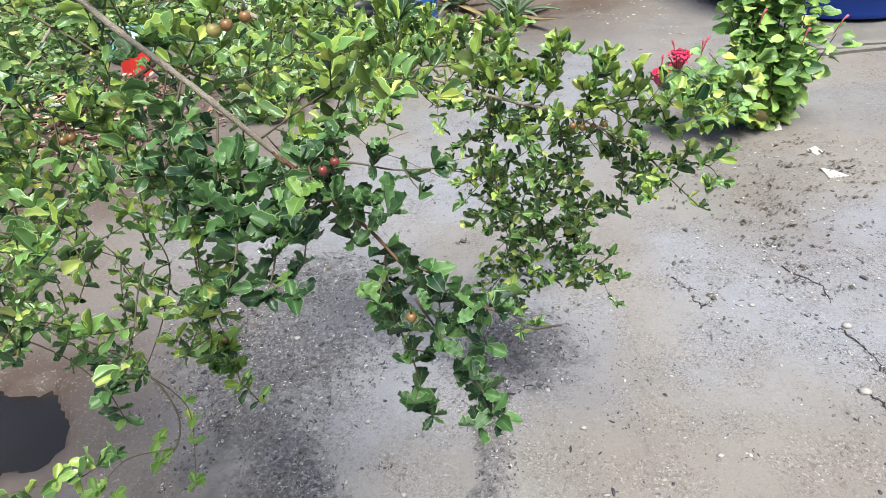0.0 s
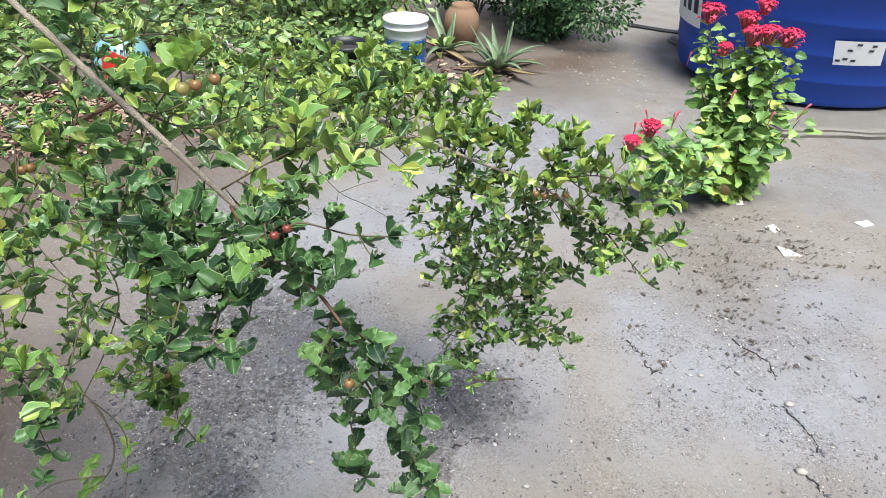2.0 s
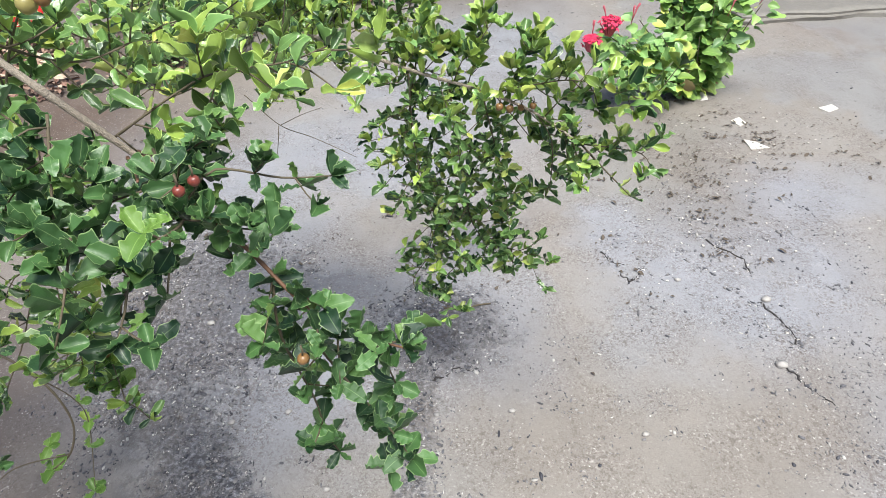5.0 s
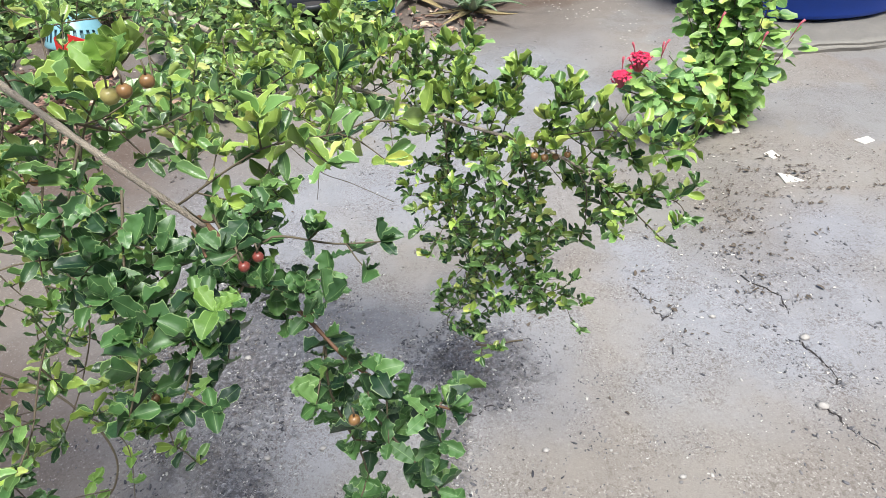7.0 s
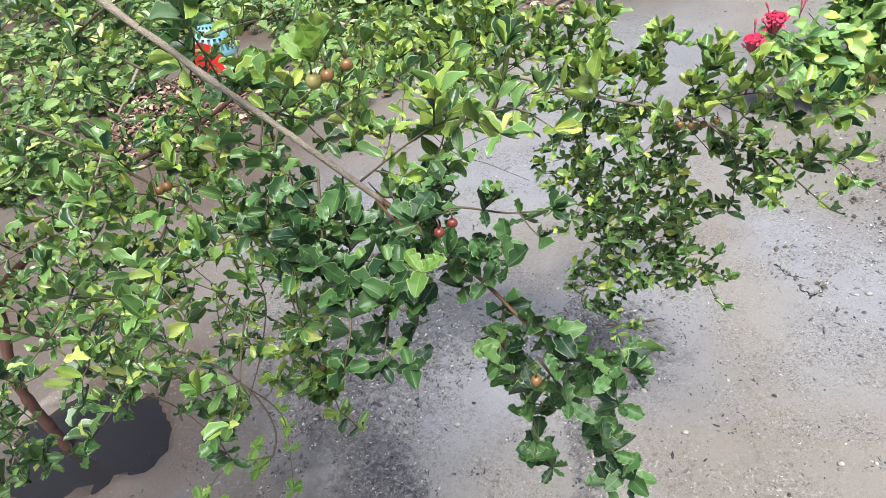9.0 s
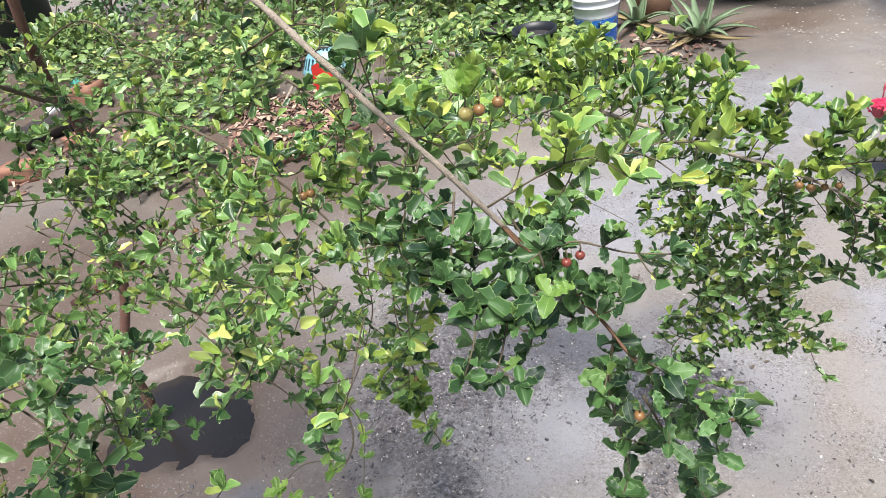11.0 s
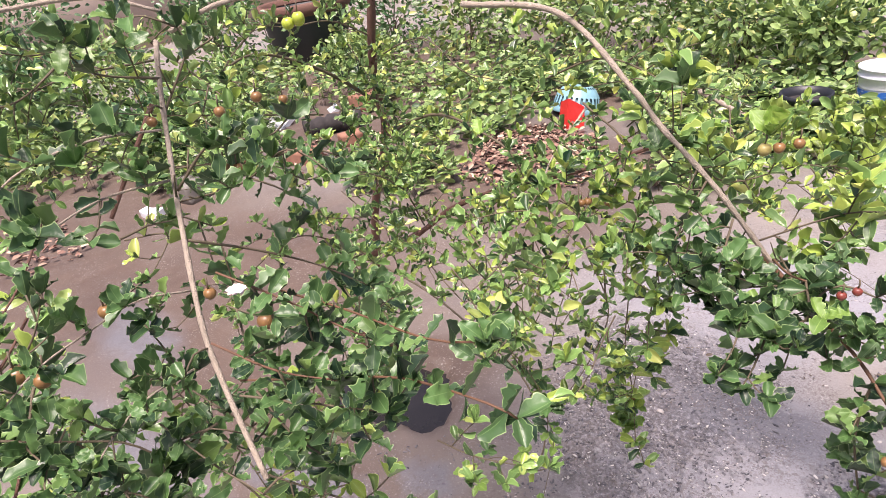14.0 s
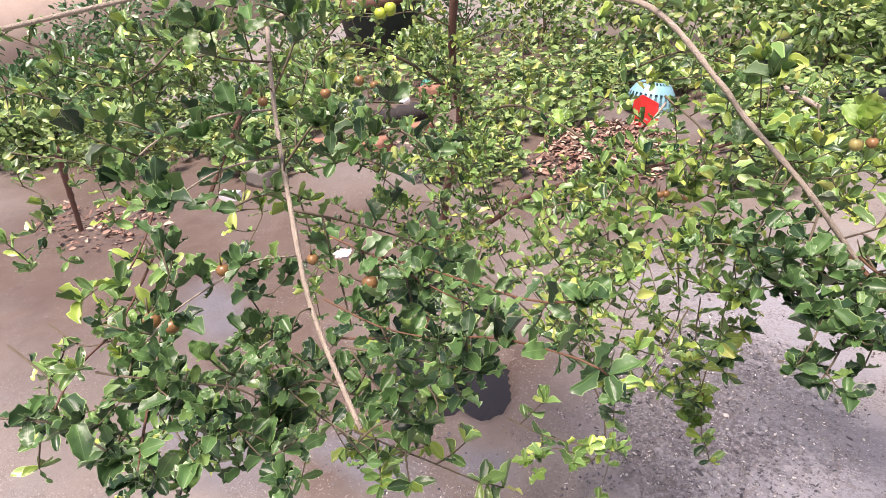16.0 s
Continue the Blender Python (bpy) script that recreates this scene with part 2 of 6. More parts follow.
def ground_mat():
    """Worn wet concrete and packed earth: pinkish, with damp grey gravelly patches and sky sheen painted in."""
    m = Mat("wet_worn_concrete", (0.4, 0.33, 0.3), 0.5)
    pos = m.coords()
    warp = m.node("VectorMath", Vector=m.noise(2.2, 4, 0.65, pos, "Color"))
    warp.operation = "SUBTRACT"
    warp.inputs[1].default_value = (0.5, 0.5, 0.5)
    sc = m.node("VectorMath", Vector=warp.outputs[0])
    sc.operation = "SCALE"
    sc.inputs["Scale"].default_value = 0.55
    ad = m.node("VectorMath", Vector=pos)
    m.t.links.new(sc.outputs[0], ad.inputs[1])

    small = m.node("VectorMath", Vector=m.noise(9, 5, 0.7, pos, "Color"))
    small.operation = "SUBTRACT"
    small.inputs[1].default_value = (0.5, 0.5, 0.5)
    small2 = m.node("VectorMath", Vector=small.outputs[0])
    small2.operation = "SCALE"
    small2.inputs["Scale"].default_value = 0.2
    near = m.node("VectorMath", Vector=pos)
    m.t.links.new(small2.outputs[0], near.inputs[1])

    def spot(x, y, rx, ry, turn=0.0, soft=0.5, tight=False):
        mp = m.node("Mapping", Vector=(near if tight else ad).outputs[0])
        mp.vector_type = "TEXTURE"
        mp.inputs["Location"].default_value = (x, y, 0)
        mp.inputs["Rotation"].default_value = (0, 0, radians(turn))
        mp.inputs["Scale"].default_value = (rx, ry, 1000)
        ln = m.node("VectorMath", Vector=mp.outputs[0])
        ln.operation = "LENGTH"
        r = m.node("MapRange", Value=ln.outputs["Value"])
        r.inputs[1].default_value, r.inputs[2].default_value = 1 + soft, 1 - soft
        return r.outputs[0]

    def any_of(*s):
        out = s[0]
        for q in s[1:]:
            out = m.math("MAXIMUM", out, q)
        return out

    damp = any_of(*[spot(*a) for a in DAMP_SHEEN])
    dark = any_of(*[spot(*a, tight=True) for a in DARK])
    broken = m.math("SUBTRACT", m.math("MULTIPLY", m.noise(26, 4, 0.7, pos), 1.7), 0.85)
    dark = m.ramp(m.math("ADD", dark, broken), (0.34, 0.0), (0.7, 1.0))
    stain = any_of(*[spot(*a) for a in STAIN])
    brown = any_of(*[spot(*a) for a in SOIL])
    big = m.noise(0.9, 5, 0.6, pos)
    mid = m.noise(7, 5, 0.65, pos)
    fine = m.noise(90, 4, 0.7, pos)
    grit = m.noise(240, 2, 0.5, pos)
    film = m.ramp(m.noise(1.5, 3, 0.55, ad.outputs[0]), (0.47, 0.0), (0.56, 1.0))
    col = m.ramp(big, (0.3, (0.198, 0.171, 0.152)), (0.5, (0.243, 0.222, 0.203)), (0.75, (0.27, 0.252, 0.236)))
    col = m.mix(m.ramp(mid, (0.45, 0.0), (0.75, 0.45)), col, (0.235, 0.2, 0.175))
    # wet film and damp patches: bluish sky sheen is mixed into their colour
    col = m.mix(m.math("MULTIPLY", film, 0.45), col, (0.25, 0.255, 0.265))
    col = m.mix(m.math("MULTIPLY", damp, 0.8), col, m.mix(mid, (0.2, 0.205, 0.232), (0.325, 0.325, 0.354)))
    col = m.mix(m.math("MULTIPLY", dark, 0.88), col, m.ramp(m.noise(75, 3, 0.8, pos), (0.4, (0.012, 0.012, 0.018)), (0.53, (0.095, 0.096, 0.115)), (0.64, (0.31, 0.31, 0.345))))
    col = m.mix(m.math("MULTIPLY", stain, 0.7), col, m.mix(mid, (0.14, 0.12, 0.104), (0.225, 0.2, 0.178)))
    col = m.mix(brown, col, m.mix(mid, (0.058, 0.038, 0.029), (0.125, 0.087, 0.067)))
    pud = any_of(*[spot(*a, tight=True) for a in PUDDLE])
    col = m.mix(m.math("MULTIPLY", pud, 0.85), col, m.mix(mid, (0.09, 0.092, 0.105), (0.19, 0.19, 0.21)))
    col = m.mix(m.math("MULTIPLY", fine, 0.28), col, (0.56, 0.54, 0.52), "OVERLAY")
    clump = m.noise(5, 4, 0.6, pos)
    for scale, lo, hi, tone, amount in ((85, 0.62, 0.68, (0.5, 0.47, 0.44), 0.3), (170, 0.65, 0.7, (0.6, 0.57, 0.54), 0.35), (60, 0.58, 0.66, (0.1, 0.078, 0.066), 0.5), (150, 0.55, 0.63, (0.1, 0.08, 0.07), 0.6), (260, 0.53, 0.62, (0.11, 0.088, 0.078), 0.55)):
        sp = m.ramp(m.noise(scale, 1.5, 0.5, pos), (lo, 0.0), (hi, amount))
        sp = m.math("MULTIPLY", sp, m.ramp(clump, (0.42, 0.22), (0.6, 1.0)))
        col = m.mix(sp, col, tone)
    m.color(col)
    wet = m.math("ADD", m.math("MULTIPLY", damp, 0.2), m.math("MULTIPLY", film, 0.2))
    wet = m.math("MAXIMUM", wet, m.math("MULTIPLY", pud, 0.36))
    m.rough(m.math("SUBTRACT", m.math("ADD", m.math("ADD", 0.48, m.math("MULTIPLY", brown, 0.2)), m.math("MULTIPLY", fine, 0.12)), wet, True))
    rel = m.math("ADD", m.math("MULTIPLY", fine, 0.35), m.math("ADD", m.math("MULTIPLY", grit, 0.3), m.math("MULTIPLY", mid, 0.6)))
    rel = m.math("ADD", rel, m.math("MULTIPLY", m.math("MULTIPLY", dark, m.noise(75, 3, 0.8, pos)), 2.2))
    m.bump(rel, 0.4, 0.008)
    return m.m


# patches of ground: x, y, half sizes, turn, softness
DAMP_SHEEN = [(1.15, 1.75, 0.5, 0.42, 20), (0.75, 1.95, 0.16, 0.2, 0), (1.5, 2.1, 0.35, 0.2, 10), (-0.45, 1.5, 0.5, 0.42, 10), (0.15, 1.5, 0.28, 0.22, 20),
        (-0.75, 2.2, 0.5, 0.6, 0), (0.4, 3.4, 0.5, 1.1, -15), (-0.1, 2.6, 0.5, 0.35, 0), (-3.0, 0.9, 0.6, 0.25, -10), (1.6, 1.0, 0.5, 0.4, 0), (-1.0, 1.65, 0.45, 0.4, 0), (-0.75, 1.3, 0.3, 0.3, 0)]
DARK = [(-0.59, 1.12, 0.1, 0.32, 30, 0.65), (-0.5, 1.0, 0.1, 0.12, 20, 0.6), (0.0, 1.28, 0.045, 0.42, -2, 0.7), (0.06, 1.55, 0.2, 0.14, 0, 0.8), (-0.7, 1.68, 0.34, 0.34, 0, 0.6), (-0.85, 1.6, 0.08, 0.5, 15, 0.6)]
SOIL = [(-1.5, 1.38, 0.4, 0.36, 0, 0.6), (-2.9, 1.7, 1.25, 1.0, 0), (-1.9, 0.9, 0.9, 0.42, 0), (-4.6, 5.4, 3.4, 2.4, 0), (-2.0, 2.9, 1.0, 0.6, 0), (-2.3, 3.6, 1.3, 0.8, 0), (-4.3, 0.9, 2.2, 1.1, 5), (-5.5, 1.6, 2.6, 0.9, 10), (-1.6, 5.4, 2.6, 1.2, 0), (-4.2, 4.0, 1.5, 1.5, 0), (-1.75, 0.9, 0.8, 0.3, 0), (-2.4, 1.0, 0.7, 0.4, 0), (0.7, 5.0, 0.6, 0.25, 15)]
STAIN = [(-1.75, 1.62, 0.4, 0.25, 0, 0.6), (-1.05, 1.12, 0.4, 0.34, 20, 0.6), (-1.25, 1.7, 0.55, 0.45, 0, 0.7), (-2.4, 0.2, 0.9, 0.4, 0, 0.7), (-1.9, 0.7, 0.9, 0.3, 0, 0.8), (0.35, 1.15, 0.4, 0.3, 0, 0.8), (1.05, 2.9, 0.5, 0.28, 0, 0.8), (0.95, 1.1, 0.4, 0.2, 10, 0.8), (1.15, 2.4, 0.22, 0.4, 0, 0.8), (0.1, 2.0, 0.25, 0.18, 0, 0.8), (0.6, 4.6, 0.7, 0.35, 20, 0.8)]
PUDDLE = [(-2.2, 0.5, 0.5, 0.16, 0, 0.4), (-1.5, 0.78, 0.25, 0.1, 10, 0.4), (-2.9, 0.95, 0.35, 0.14, -10, 0.4), (-1.15, 1.0, 0.1, 0.07, 0, 0.4), (-0.35, 1.75, 0.3, 0.12, 0, 0.5), (0.15, 1.95, 0.22, 0.1, 20, 0.5)]
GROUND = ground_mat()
BASIN = (-1.58, 1.29)
HOLE_WATER = plain("black_muddy_water", (0.02, 0.018, 0.018), 0.25, 0.4, 12, 0.05)


def height(x, y):
    """Lie of the ground: gentle humps, a hollow at the tree's foot, gravel mounds."""
    h = 0.006 * noise.noise((x * 1.3, y * 1.3, 0)) + 0.003 * noise.noise((x * 6, y * 6, 3))
    for cx, cy, rx, ry, turn, *_ in DARK:
        a = radians(turn)
        dx, dy = x - cx, y - cy
        u, w = dx * math.cos(a) + dy * math.sin(a), -dx * math.sin(a) + dy * math.cos(a)
        q = (u / rx) ** 2 + (w / ry) ** 2
        if q < 3:
            h += 0.012 * math.exp(-q) * (1 + 0.9 * noise.noise((x * 35, y * 35, 1)))
    d = math.hypot((x - BASIN[0]) / 1.4, y - BASIN[1]) + 0.09 * noise.noise((x * 5, y * 5, 2)) + 0.04 * noise.noise((x * 15, y * 15, 4))
    k = min(1, max(0, (0.22 - d) / 0.045))
    return h - 0.09 * k * k * (3 - 2 * k)


def build_ground():
    xs = np.unique(np.concatenate([[-60, -30, -16, -11], np.arange(-8, -2.2, 0.12), np.arange(-2.2, 2.2, 0.03), np.arange(2.2, 6, 0.12), [8, 14, 30, 60]]))
    ys = np.unique(np.concatenate([[-60, -30, -12, -6, -3], np.arange(-2, 0.6, 0.12), np.arange(0.6, 3.4, 0.03), np.arange(3.4, 8, 0.12), [10, 16, 30, 60]]))
    v = [(x, y, height(x, y)) for y in ys for x in xs]
    n = len(xs)
    f = [(j * n + i, j * n + i + 1, (j + 1) * n + i + 1, (j + 1) * n + i) for j in range(len(ys) - 1) for i in range(n - 1)]
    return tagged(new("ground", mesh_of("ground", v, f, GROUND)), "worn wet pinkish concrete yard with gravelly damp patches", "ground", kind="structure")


ground = build_ground()
v, f = lathe([(0.0, 0.001), (0.1, 0.001), (0.16, 0.0), (0.25, -0.001)], 40, 0.05, 3)
v = [(1.4 * a, b, c) for a, b, c in v]
water = part("water", mesh_of("water", v, f, HOLE_WATER))
water.location = (BASIN[0], BASIN[1], -0.045)
tagged(water, "still black muddy rainwater in the tree's planting hollow", "puddle", kind="structure")

# plain walls that close the yard, out of view
for n, (name, x, y, lx, ly) in enumerate([("wall_north", -2, 12.0, 22, 0.2), ("wall_south", -2, -4.0, 22, 0.2), ("wall_east", 8.9, 4, 0.2, 15.8), ("wall_west", -12.9, 4, 0.2, 15.8)]):
    bm = bmesh.new()
    bmesh.ops.create_cube(bm, size=1, matrix=Matrix.Translation((x, y, 0.85)) @ Matrix.Diagonal((lx, ly, 1.9, 1)))
    bmesh.ops.bevel(bm, geom=bm.edges[:], offset=0.02, segments=2, affect="EDGES")
    tagged(part(name, bm, WALL), "weathered rendered yard wall", "wall", kind="structure")


# ---- leaves ----
def leaf_form(seed, n_along=5, wide=0.62, wave=0.09, fold=0.16, curl=0.12, obovate=0.25, ruffle=0.06, lobes=2.2, cols=(-1, -0.5, 0, 0.5, 1), blunt=0.6):
    """A unit leaf along +x, its face to +z: verts, faces, uvs. Scalloped wavy margin, folded rib, blunt tip."""
    rr = random.Random(seed)
    v, f, uv = [], [], []
    ph = rr.uniform(0, 3)
    for i in range(n_along + 1):
        u = (1 - math.cos(math.pi * i / n_along)) / 2 * 0.55 + i / n_along * 0.45
        w = max(0.012, math.sin(math.pi * u ** (1 + obovate)) ** blunt * wide / 2) if 0 < i < n_along else (0.012 if i == 0 else 0.2 * wide)
        for c in cols:
            k = u * lobes * math.pi + ph + (1.3 if c > 0 else 0)
            cusp = 0.75 * math.cos(2 * k) + 0.25 * math.cos(4 * k + ph)
            z = fold * abs(c) * w * 1.2 - curl * u * u + wave * c * c * (cusp + 0.2) * (0.4 + u * 0.6)
            v.append((u + 0.02 * abs(c) * math.cos(k), c * w * (1 + ruffle * c * c * cusp), z))
            uv.append((u, 0.5 + 0.5 * c))
    m = len(cols)
    for i in range(n_along):
        for k in range(m - 1):
            f.append((i * m + k, (i + 1) * m + k, (i + 1) * m + k + 1, i * m + k + 1))
    return np.array(v), f, uv


class Foliage:
    """Gathers many leaves into one mesh."""

    def __init__(self, forms):
        self.forms, self.v, self.f, self.uv, self.n = forms, [], [], [], 0

    def add(self, m, k):
        v, f, uv = self.forms[k % len(self.forms)]
        a = np.array(m)
        self.v.append(v @ a[:3, :3].T + a[:3, 3])
        self.f.extend([tuple(i + self.n for i in q) for q in f])
        self.uv.extend(uv)
        self.n += len(v)

    def mesh(self, name, mat):
        return mesh_of(name, np.concatenate(self.v), self.f, mat, True, self.uv)


def leaf_pose(p, d, up, size, twist=0.0):
    """Leaf at p pointing along d, its face toward up."""
    d = d.normalized()
    y = up.cross(d)
    y = y.normalized() if y.length > 1e-4 else Vector((0, 1, 0))
    z = d.cross(y)
    m = Matrix((d, y, z)).transposed().to_4x4()
    return Matrix.Translation(p) @ m @ Matrix.Rotation(twist, 4, "X") @ Matrix.Scale(size, 4)


# ---- the acerola tree ----
tree = thing("acerola_tree", (-1.66, 1.27, -0.06), "spreading acerola tree with wavy leaves and ripening berries", "tree")
TREE_BACK = Matrix.Translation((1.66, -1.27, 0.06))
RIM = (-1, -0.9, -0.5, 0, 0.5, 0.9, 1)
FORMS = [leaf_form(i, 20, wide=0.56 + 0.05 * (i % 4), wave=0.08 + 0.03 * (i % 3), fold=0.1 + 0.24 * (i % 4), curl=0.17 * (i % 5) - 0.3, obovate=0.34, ruffle=0.17, lobes=2.4 + 0.5 * (i % 3), cols=RIM, blunt=0.5) for i in range(12)]
FAR_FORMS = [leaf_form(20 + i, 8, wide=0.4 + 0.05 * (i % 4), wave=0.08 + 0.03 * (i % 3), fold=0.15 + 0.3 * (i % 4), curl=0.17 * (i % 5) - 0.3, obovate=0.3, ruffle=0.09, lobes=1.6 + 0.3 * (i % 3), blunt=0.52) for i in range(12)]
MID_FORMS = [leaf_form(40 + i, 14, wide=0.53 + 0.05 * (i % 4), wave=0.08 + 0.03 * (i % 3), fold=0.1 + 0.24 * (i % 4), curl=0.17 * (i % 5) - 0.3, obovate=0.34, ruffle=0.16, lobes=2.2 + 0.4 * (i % 3), blunt=0.5) for i in range(12)]
LEAF_MESHES = [mesh_of("leaf", v, f, LEAF_ONE, True, uv) for v, f, uv in FORMS]
crown, young, dark_crown = Foliage(FAR_FORMS), Foliage(FAR_FORMS), Foliage(MID_FORMS)
twig_v, twig_f = [], []
near_leaves = []
BARKS = {"pale": BARK_PALE, "dark": BARK_DARK, "red": BARK_RED, "twig": BARK_TWIG}


BERRIES = [(-0.233, 0.717, 1.31, 0.007), (-0.219, 0.713, 1.315, 0.0058), (-0.203, 0.719, 1.319, 0.0055), (-0.139, 0.63, 1.213, 0.0044), (-0.128, 0.633, 1.219, 0.0042), (-0.422, 0.243, 1.346, 0.006), (-0.538, 0.267, 1.32, 0.0052), (-0.553, 0.13, 1.332, 0.0068), (-0.546, 0.14, 1.323, 0.006), (-0.556, 0.146, 1.321, 0.0052), (-0.568, 0.332, 1.399, 0.0052), (-0.561, 0.339, 1.397, 0.0052), (-0.6, 0.362, 1.437, 0.0052), (-0.581, 0.39, 1.443, 0.0052), (-0.673, 0.335, 1.431, 0.0052), (-0.574, 0.202, 1.332, 0.006), (-0.764, 0.551, 1.383, 0.006), (-0.826, 0.656, 1.463, 0.009), (0.166, 1.199, 0.951, 0.0068), (0.183, 1.194, 0.949, 0.0068), (0.201, 1.191, 0.952, 0.006), (0.22, 1.188, 0.956, 0.006), (-0.479, 0.798, 1.174, 0.006), (-0.471, 0.803, 1.175, 0.006), (-0.43, 0.868, 0.773, 0.0068), (-0.077, 0.602, 1.063, 0.0052), (-0.843, 0.65, 1.457, 0.009), (-0.834, 0.662, 1.459, 0.009), (-0.859, 0.993, 0.978, 0.0068), (-0.536, 0.983, 1.084, 0.0068), (-0.523, 0.985, 1.081, 0.0068)]
# room kept free of leaves: round the berries, and over the bare upper side of the pale limb
LIMB = [(-0.723, 0.391, 1.491), (-0.697, 0.368, 1.461), (-0.665, 0.339, 1.41), (-0.592, 0.291, 1.368), (-0.526, 0.247, 1.31), (-0.49, 0.23, 1.273), (-0.431, 0.209, 1.225)]
BOUGH = [(-0.402, 0.79, 1.345), (-0.364, 0.788, 1.3), (-0.287, 0.757, 1.243), (-0.219, 0.761, 1.155)]
FREE = np.array([b[:3] for b in BERRIES] + [tuple(p + Vector((0.4, -0.85, 0.3)) * 0.03 * k) for p in spline(BOUGH, 0.02) for k in range(5)] + [tuple(p + Vector((0.85, -0.45, 0.3)) * 0.03 * k) for p in spline(LIMB, 0.02) for k in range(6)])


def put_leaf(p, d, up, size, near):
    """near: 1 for the dark mature leaves close by, else the share of pale young leaves."""
    if np.square(FREE - np.array(p)).sum(axis=1).min() < 0.021 ** 2:
        return
    m = leaf_pose(p, d, up, size, R.gauss(0, 0.4))
    if near == 1:
        if len(near_leaves) < 300:
            near_leaves.append((m, R.randrange(12)))
        else:
            dark_crown.add(TREE_BACK @ m, R.randrange(12))
    else:
        (young if R.random() < near else crown).add(TREE_BACK @ m, R.randrange(12))


def leaf_pair(p, axis, near, size, k):
    """Two opposite leaves held up in a V over the twig, their faces to its inside."""
    ref = Vector((0, 0, 1)) if abs(axis.z) < 0.8 else Vector((0, 1, 0))
    s = axis.cross(ref).normalized()
    s = Matrix.Rotation(radians(R.gauss(80 * (k % 2), 28)), 3, axis) @ s
    for sign in (1, -1):
        out = s * sign
        d = out + axis * R.uniform(0.0, 0.6) + Vector((R.gauss(0, 0.2), R.gauss(0, 0.2), R.uniform(-0.1, 0.95)))
        up = Vector((R.gauss(0, 0.35), R.gauss(-0.1, 0.35), 0.75)) - out * R.uniform(0.1, 1.0)
        put_leaf(p, d, up, size * R.uniform(0.62, 1.2), near)


def tuft(p, axis, near, size, n=4):
    for k in range(n):
        a = 2 * math.pi * k / n + R.uniform(-0.4, 0.4)
        out = Vector((math.cos(a), math.sin(a), 0.0))
        d = axis * R.uniform(0.2, 0.8) + out * R.uniform(0.6, 1.0) + Vector((0, 0, R.uniform(0.0, 0.9)))
        put_leaf(p, d, Vector((R.gauss(0, 0.3), R.gauss(-0.1, 0.3), 0.8)) - out * R.uniform(0.1, 0.9), size * R.uniform(0.6, 1.2), near)


def shoot(p, d, length, near, size):
    """A short side shoot with pairs of leaves and a tuft at its tip."""
    q = p + d * length * 0.5 + Vector((0, 0, R.uniform(-0.12, 0.1) * length))
    e = p + d * length + Vector((0, 0, R.uniform(-0.3, 0.25) * length))
    line = spline([p, q, e], 0.02)
    tube([TREE_BACK @ w for w in line], 0.0011, 0.0007, 4, 0.0, twig_v, twig_f)
    n = max(1, int(length / (0.72 * size)))
    for k in range(n):
        i = min(len(line) - 1, int((k + 0.6) / (n + 0.4) * (len(line) - 1)))
        ax = (line[min(i + 1, len(line) - 1)] - line[max(0, i - 1)]).normalized()
        leaf_pair(line[i], ax, near, size, k)
    tuft(e, (e - q).normalized(), near, size * (0.95 if near == 1 else 1.12), R.choice((3, 4, 5) if near == 1 else (4, 5, 6, 7)))


def branch(pts, r0, r1, side=0.05, slen=0.06, leaf=1, near=0, bark="twig", size=1.0, tint=0.0):
    line = spline(pts, 0.01)
    v, f = tube([TREE_BACK @ w for w in line], r0, r1, 7, 0.18)
    part("branch", mesh_of("branch", v, f, BARKS[bark]), None, tree)
    if not leaf:
        return
    size = size * (0.024 if near else 0.0205 if pts[0][0] < -0.5 else 0.0235)
    if tint == 0.38:
        size, side = size * 1.22, side * 0.72
    near = 1 if near else min(0.9, tint * (0.32 if tint > 0.5 else 1.0) + (0.12 if pts[0][0] < -0.5 else 0.18))
    side = side * (0.7 if pts[0][0] < -0.4 else 0.48 if pts[0][1] > 1.1 else 0.5)
    far, k, nxt = 0.0, 0, side * 0.5
    for i in range(1, len(line)):
        far += (line[i] - line[i - 1]).length
        if far < nxt:
            continue
        nxt += side * R.uniform(0.7, 1.3)
        ax = (line[i] - line[i - 1]).normalized()
        k += 1
        ref = ax.cross(Vector((0, 0, 1)))
        ref = ref.normalized() if ref.length > 0.05 else Vector((1, 0, 0))
        d = Matrix.Rotation(R.uniform(0, 2 * math.pi), 3, ax) @ ref
        d = (d + ax * 0.6 + Vector((0, 0, 0.25))).normalized()
        if slen < 0.028:
            leaf_pair(line[i], ax, near, size, k)
        else:
            shoot(line[i], d, slen * R.uniform(0.5, 1.25), near, size)
            if near == 1:
                leaf_pair(line[i], ax, near, size, k)
    tuft(line[-1], (line[-1] - line[-2]).normalized(), near, size, 5)


